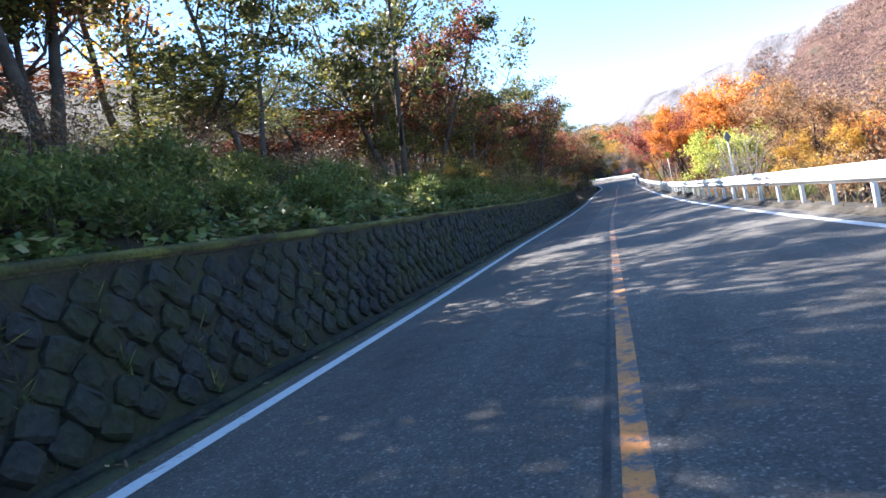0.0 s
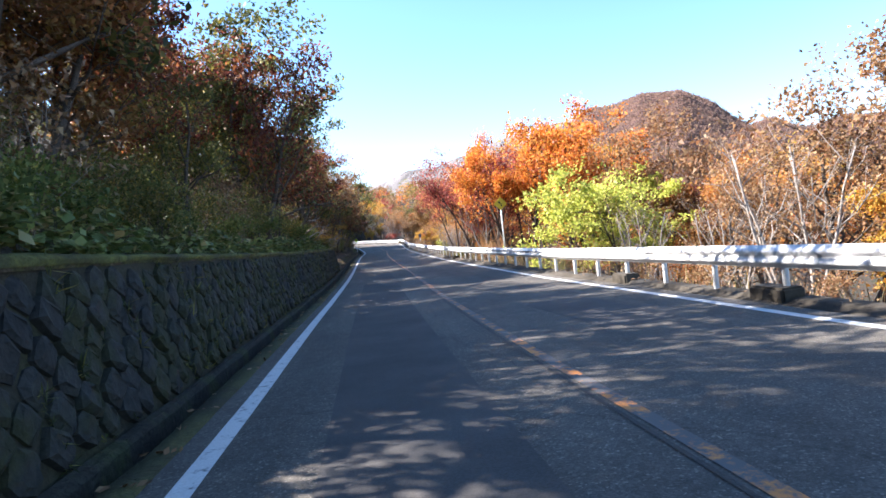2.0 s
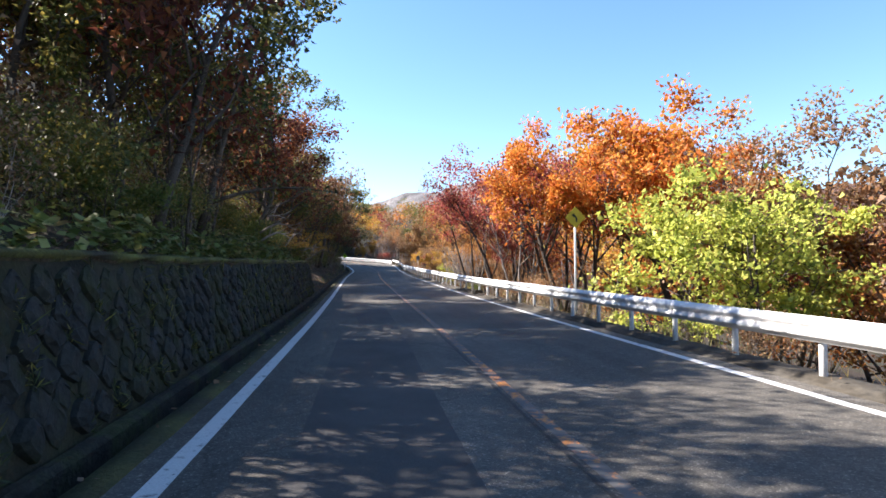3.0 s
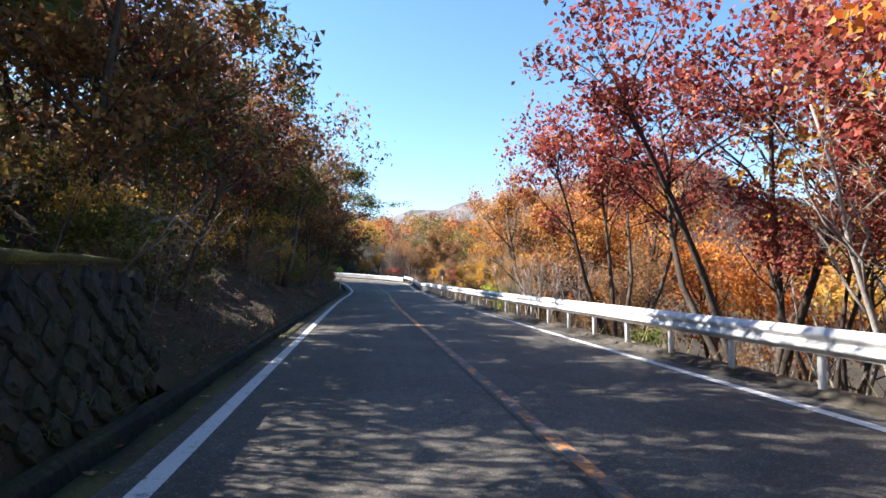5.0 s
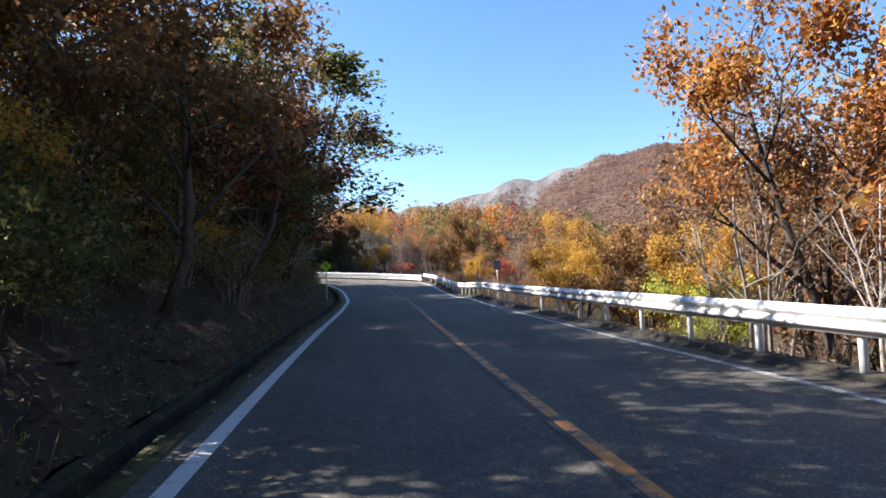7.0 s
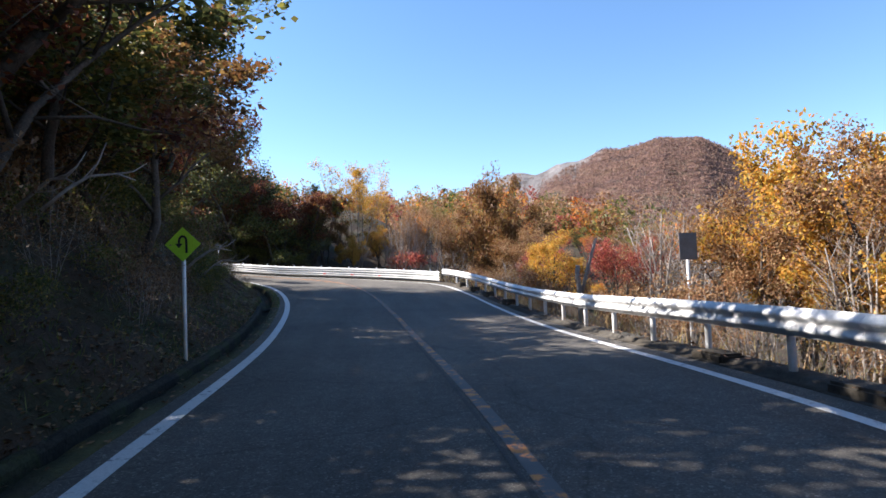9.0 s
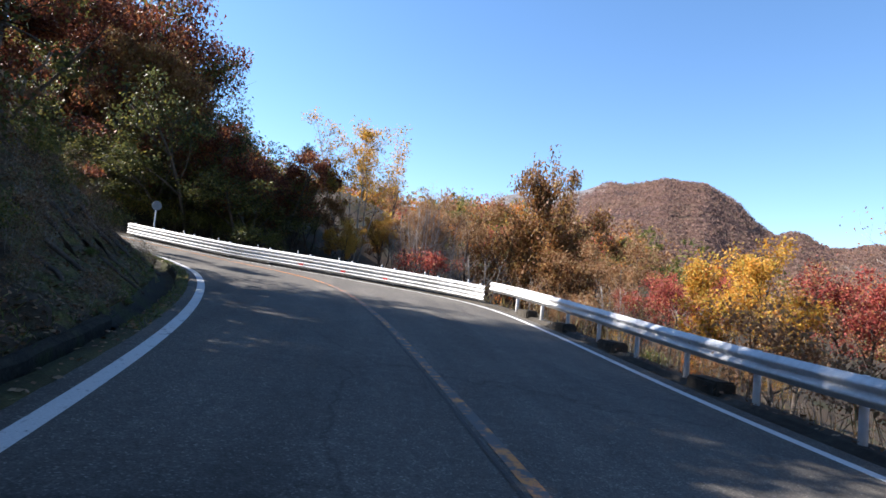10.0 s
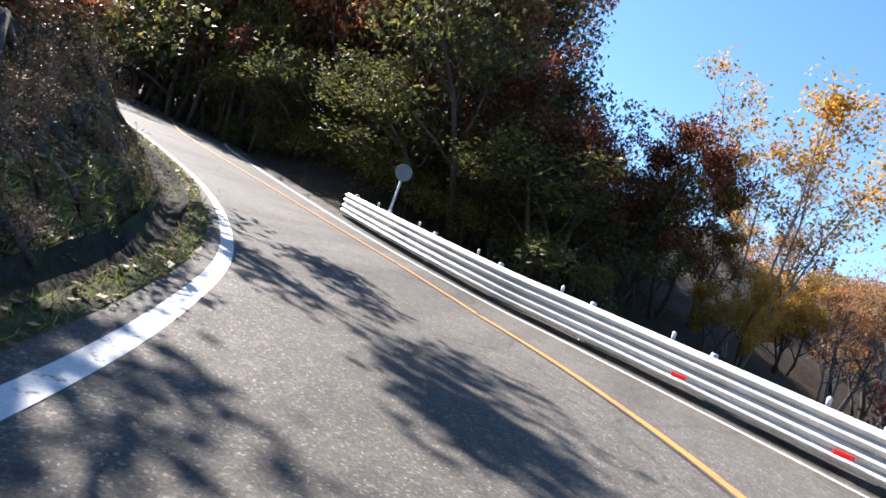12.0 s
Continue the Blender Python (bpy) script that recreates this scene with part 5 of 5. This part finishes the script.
def cover_leaves(rng, c, size):
    """Broad leaves of creeping plants, in mounds over the points c."""
    lift = np.array([max(0.0, 0.30 + 0.55 * noise.noise(Vector(q) * 0.9) + 0.3 * noise.noise(Vector(q) * 2.6)) for q in c])
    thin = lift > 0.08
    c, lift = c[thin], lift[thin]
    n = len(c)
    c = c + np.stack([np.zeros(n), np.zeros(n), lift * rng.uniform(0.35, 1.05, n)], 1)
    a = rng.normal(0, 1, (n, 3)) * np.array((1, 1, 0.35))
    a /= np.linalg.norm(a, axis=1)[:, None]
    b = np.cross(a, np.array((0.35, 0, 1.0)) + rng.normal(0, 0.4, (n, 3)))
    b /= np.linalg.norm(b, axis=1)[:, None]
    k = np.cross(b, a) * 0.12
    ln = (size * rng.uniform(0.6, 1.35, n))[:, None]
    return np.stack([c - a * ln * 0.45, c + b * ln * 0.42 - k * ln, c + a * ln * 0.55 - k * ln, c - b * ln * 0.42 - k * ln], 1)


c = np.concatenate([on_bank(rng, 30000, index_at(-4), index_at(30), 0.0, 1.0), on_bank(rng, 6000, index_at(30), index_at(61), 0.0, 1.0), on_strip(rng, 6000, -1, index_at(-4), index_at(61), WALL_TOP + 0.02, WALL_TOP + 0.5, WALL_HIGH - 0.06)])
tagged(new("ground_cover", quads_mesh("ground_cover", cover_leaves(rng, c, 0.125), LEAF["cover"])), "broad-leaved green creepers covering the bank above the wall", "ground cover", kind="stuff")


def blades(rng, c, lo, hi, wide, bend=0.25):
    n = len(c)
    a = rng.normal(0, bend, (n, 3)) + np.array((0, 0, 1.0))
    b = np.cross(a, rng.normal(0, 1, (n, 3)))
    b /= np.linalg.norm(b, axis=1)[:, None]
    h = rng.uniform(lo, hi, n)[:, None]
    return np.stack([c - b * wide * 0.7, c + a * h * 0.5 + b * wide, c + a * h, c + a * h * 0.5 - b * wide], 1)


c = np.concatenate([on_bank(rng, 4000, index_at(98), NOSE, 0, 0.6), on_bank(rng, 900, S63, index_at(98), 0, 0.15), on_bank(rng, 5000, index_at(0), S63, 0, 0.7)]) - np.array((0, 0, 0.02))
tagged(new("bank_grass", quads_mesh("bank_grass", blades(rng, c, 0.03, 0.12, 0.005, 0.8), LEAF["bush"])), "short green grass and weeds on the bank", "grass", kind="stuff")
c = np.concatenate([on_bank(rng, 12000, NOSE, LAST - 20, 0, 0.7, 1.4), on_strip(rng, 6000, -1, NOSE, LAST - 20, 0.24, 0.48, 0.005)])
low = on_bank(rng, 9000, NOSE, LAST - 20, 0, 0.25)
low = low[np.array([noise.noise(Vector(q) * 1.5) > -0.12 for q in low])]
tagged(new("bank_grass", quads_mesh("bank_grass", blades(rng, low, 0.02, 0.07, 0.005, 0.9), LEAF["bush"])), "tufts of grass along the foot of the bank", "grass", kind="stuff")
tagged(new("bank_grass", quads_mesh("bank_grass", blades(rng, c, 0.012, 0.05, 0.004, 0.9), LEAF["bush"])), "moss and short grass on the inside of the bend", "grass", kind="stuff")

# ---- far woods on the hill behind the bend ----
FAR = {"russet": 260, "olive": 200, "orange": 90, "yellow": 70, "red": 60}
for colour, count in FAR.items():
    quads = []
    for _ in range(count):
        x, y = rng.uniform(-60, 130), rng.uniform(182, 300)
        z = ground_z(x, y)
        r, hgt = rng.uniform(2.0, 3.6), rng.uniform(5, 9)
        m = 230
        q = rng.normal(0, 1, (m, 3))
        q /= np.linalg.norm(q, axis=1)[:, None]
        q *= (rng.uniform(0.45, 1.0, m) ** 0.5)[:, None]
        quads.append(scatter_leaves(rng, np.array((x, y, z + hgt * 0.6)) + q * np.array((r, r, hgt * 0.45)), m, 0.55, 0.25, 0.5, 3))
    tagged(new("far_woods", quads_mesh("far_woods", np.concatenate(quads), LEAF[colour])), "autumn woods on the hill beyond the bend", "woods", kind="stuff")

# ---- the mountain: a ridge with pale cliffs and a wooded dome ----
RIDGE_A = [-40, -20, 0, 8, 11.5, 15.3, 19.5, 24.6, 27.8, 31, 34, 36.5, 40, 44, 60, 80, 120]
RIDGE_E = [4, 5, 6, 7.6, 8.3, 9.2, 9.9, 11.0, 11.5, 10.8, 8.9, 7.0, 6.3, 6.3, 6.2, 5, 4]
az = np.arange(-40, 120, 0.5)
rad = np.concatenate([np.arange(420, 1150, 12), np.arange(1150, 1700, 60)])
verts, grid = [], len(rad)


def mountain_point(a_, r_):
    top = 1150 * math.tan(radians(float(np.interp(a_, RIDGE_A, RIDGE_E))))
    t = soft(420, 1150, r_) if r_ <= 1150 else 1 - soft(1150, 1900, r_)
    x, y = 2 + r_ * math.sin(radians(a_)), 98 + r_ * math.cos(radians(a_))
    rib = noise.noise(Vector((a_ * 0.33, r_ * 0.002, 0))) * 16 + noise.noise(Vector((x * 0.02, y * 0.02, 3))) * 7 + noise.noise(Vector((x * 0.045, y * 0.045, 5))) * 3.5
    return x, y, -12 + (top + 12) * float(t) ** 1.15 + rib * float(t) * (1.0 if r_ < 1120 else 0.35)


for a_ in az:
    verts += [mountain_point(a_, r_) for r_ in rad]
faces = [(i * grid + j, (i + 1) * grid + j, (i + 1) * grid + j + 1, i * grid + j + 1) for i in range(len(az) - 1) for j in range(grid - 1)]


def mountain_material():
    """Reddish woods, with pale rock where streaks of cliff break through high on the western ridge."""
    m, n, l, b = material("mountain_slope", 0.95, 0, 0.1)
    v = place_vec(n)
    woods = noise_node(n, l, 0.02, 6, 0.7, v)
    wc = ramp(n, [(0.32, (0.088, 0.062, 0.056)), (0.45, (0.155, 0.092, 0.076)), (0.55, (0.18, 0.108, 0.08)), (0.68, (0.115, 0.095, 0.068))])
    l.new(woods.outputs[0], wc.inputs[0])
    tuft_map = n.new("ShaderNodeMapping")
    tuft_map.inputs["Scale"].default_value = (1, 1, 1.3)
    tuft = noise_node(n, l, 0.13, 6, 0.8, tuft_map.outputs[0])
    tc = ramp(n, [(0.36, (0.5,) * 3), (0.5, (0.92,) * 3), (0.66, (1.3,) * 3)])
    l.new(tuft.outputs[0], tc.inputs[0])
    wood_colour = mixed(n, l, 1.0, wc.outputs[0], tc.outputs[0], "MULTIPLY")
    spin = n.new("ShaderNodeMapping")
    spin.inputs["Rotation"].default_value = (0, 0, radians(20))
    l.new(v, spin.inputs[0])
    stretch = n.new("ShaderNodeMapping")
    stretch.inputs["Scale"].default_value = (1, 0.16, 0.3)
    l.new(spin.outputs[0], stretch.inputs[0])
    l.new(v, tuft_map.inputs[0])
    streak = noise_node(n, l, 0.03, 7, 0.75, stretch.outputs[0])
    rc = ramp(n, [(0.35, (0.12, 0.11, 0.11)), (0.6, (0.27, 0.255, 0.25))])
    l.new(streak.outputs[0], rc.inputs[0])
    dot = n.new("ShaderNodeVectorMath")
    dot.operation = "DOT_PRODUCT"
    dot.inputs[1].default_value = (-0.927, 0.3746, 1.4)
    l.new(v, dot.inputs[0])
    reach = n.new("ShaderNodeMapRange")
    reach.inputs["From Min"].default_value, reach.inputs["From Max"].default_value = 190, 420
    reach.inputs["To Min"].default_value, reach.inputs["To Max"].default_value = -0.25, 0.35
    l.new(dot.outputs["Value"], reach.inputs["Value"])
    add = n.new("ShaderNodeMath")
    l.new(reach.outputs[0], add.inputs[0])
    l.new(streak.outputs[0], add.inputs[1])
    edge = ramp(n, [(0.50, (0, 0, 0)), (0.62, (1, 1, 1))])
    l.new(add.outputs[0], edge.inputs[0])
    l.new(mixed(n, l, edge.outputs[0], wood_colour, rc.outputs[0]), b.inputs["Base Color"])
    bump(n, l, b, tuft.outputs[0], 1.0, 9.0)
    return m


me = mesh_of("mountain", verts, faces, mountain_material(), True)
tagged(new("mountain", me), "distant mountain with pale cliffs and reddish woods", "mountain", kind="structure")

clumps = []
for _ in range(30000):
    a_, r_ = rng.uniform(2, 50), 430 + 730 * rng.uniform(0, 1) ** 0.8
    q = mountain_point(a_, r_)
    cliff = -0.927 * q[0] + 0.3746 * q[1] + 1.4 * q[2]
    if cliff < 300 + 160 * noise.noise(Vector((q[0] * 0.02, q[1] * 0.02, 9))):
        clumps.append((q[0], q[1], q[2] + rng.uniform(0.2, 1.8)))
clumps = np.repeat(np.array(clumps), 4, axis=0)
tagged(new("mountain_woods", quads_mesh("mountain_woods", scatter_leaves(rng, clumps, len(clumps) * 3 // 4, 2.7, 1.5, 0.8), LEAF["mountain"])), "reddish-brown autumn woods covering the mountain, colour paled for haze", "woods", kind="stuff")

# moss and small weeds growing from the joints of the wall
c = []
for _ in range(15000):
    i = int(rng.integers(index_at(2), WALL_HI))
    h = WALL_HIGH * rng.uniform(0, 1) ** 1.2
    p = beside(i, WALL_FOOT + (WALL_TOP - WALL_FOOT) * h / WALL_HIGH - 0.03, -1)
    if noise.noise(Vector((p[0] * 1.2, p[1] * 1.2, h * 2.0))) > 0.0:
        c.append((p[0], p[1], road_z(*p) + h))
c = np.array(c)
tagged(new("wall_moss", quads_mesh("wall_moss", blades(rng, c, 0.02, 0.065, 0.006, 1.3), LEAF["green"])), "dark moss and weeds growing from the wall", "moss", kind="stuff")

# ---- stones of the retaining wall ----
def stone_shape(seed):
    """A rough, flat-faced stone, one wide and one high."""
    r = random.Random(seed)
    n = 8
    rim = []
    for k in range(n):
        a = k * math.tau / n + r.uniform(-0.18, 0.18)
        e = 0.5 * r.uniform(0.9, 1.06)
        rim.append((e * math.copysign(abs(math.cos(a)) ** 0.55, math.cos(a)), e * math.copysign(abs(math.sin(a)) ** 0.55, math.sin(a))))
    v = [(x, 0.10, z) for x, z in rim] + [(x * 0.93, -0.015 + r.uniform(-0.01, 0.01), z * 0.93) for x, z in rim] + [(x * 0.6 + r.uniform(-0.06, 0.06), -0.025 - r.uniform(0, 0.03), z * 0.6) for x, z in rim]
    f = [(i, (i + 1) % n, (i + 1) % n + n, i + n) for i in range(n)] + [(i + n, (i + 1) % n + n, (i + 1) % n + 2 * n, i + 2 * n) for i in range(n)] + [tuple(range(2 * n, 3 * n))]
    return v, f


STONES = [stone_shape(40 + k) for k in range(8)]
STONE_MESH = [mesh_of("stone", *s, M_STONE) for s in STONES]
wall_run = np.concatenate([[0], np.cumsum(np.linalg.norm(np.diff(LEFT[:COUNT * 15 // 21], axis=0), axis=1))])
rest = []
rs = random.Random(9)
slope = math.atan2(WALL_TOP - WALL_FOOT, WALL_HIGH + 0.1)
made = 0
PITCH = 0.40
for row in range(6):
    h = 0.15 + row * 0.205
    s = float(np.interp(-20, LEFT[:200, 1], wall_run[:200])) + (row % 2) * PITCH / 2
    while True:
        s += PITCH
        i = int(np.interp(s, wall_run, np.arange(len(wall_run))))
        if LEFT[i][1] > 62.5:
            break
        y = float(np.interp(s, wall_run, LEFT[:len(wall_run), 1])) + rs.uniform(-0.03, 0.03)
        d = WALL_FOOT + (WALL_TOP - WALL_FOOT) * h / WALL_HIGH
        p = beside(i, d - 0.01, -1)
        z = road_z(p[0], y) + h + rs.uniform(-0.03, 0.03)
        q = Matrix.LocRotScale((p[0] + rs.uniform(-0.03, 0.02), y, z), (Matrix.Rotation(math.pi / 2, 3, "Z") @ Matrix.Rotation(-slope + rs.uniform(-0.12, 0.12), 3, "X") @ Matrix.Rotation(math.pi / 4 + rs.uniform(-0.25, 0.25), 3, "Y")).to_quaternion(), (0.312 * rs.uniform(0.85, 1.1), rs.uniform(0.7, 1.4), 0.312 * rs.uniform(0.85, 1.1)))
        k = rs.randrange(8)
        if 16 < y < 40 and made < 300:
            ob = part("stone", STONE_MESH[k], wall)
            ob.matrix_basis = q
            made += 1
        else:
            rest.append(([q @ Vector(c) for c in STONES[k][0]], STONES[k][1]))
v, f = joined(rest)
tagged(part("stones", mesh_of("stones", v, f, M_STONE), wall, "mossy dark field stones"), kind="stuff")
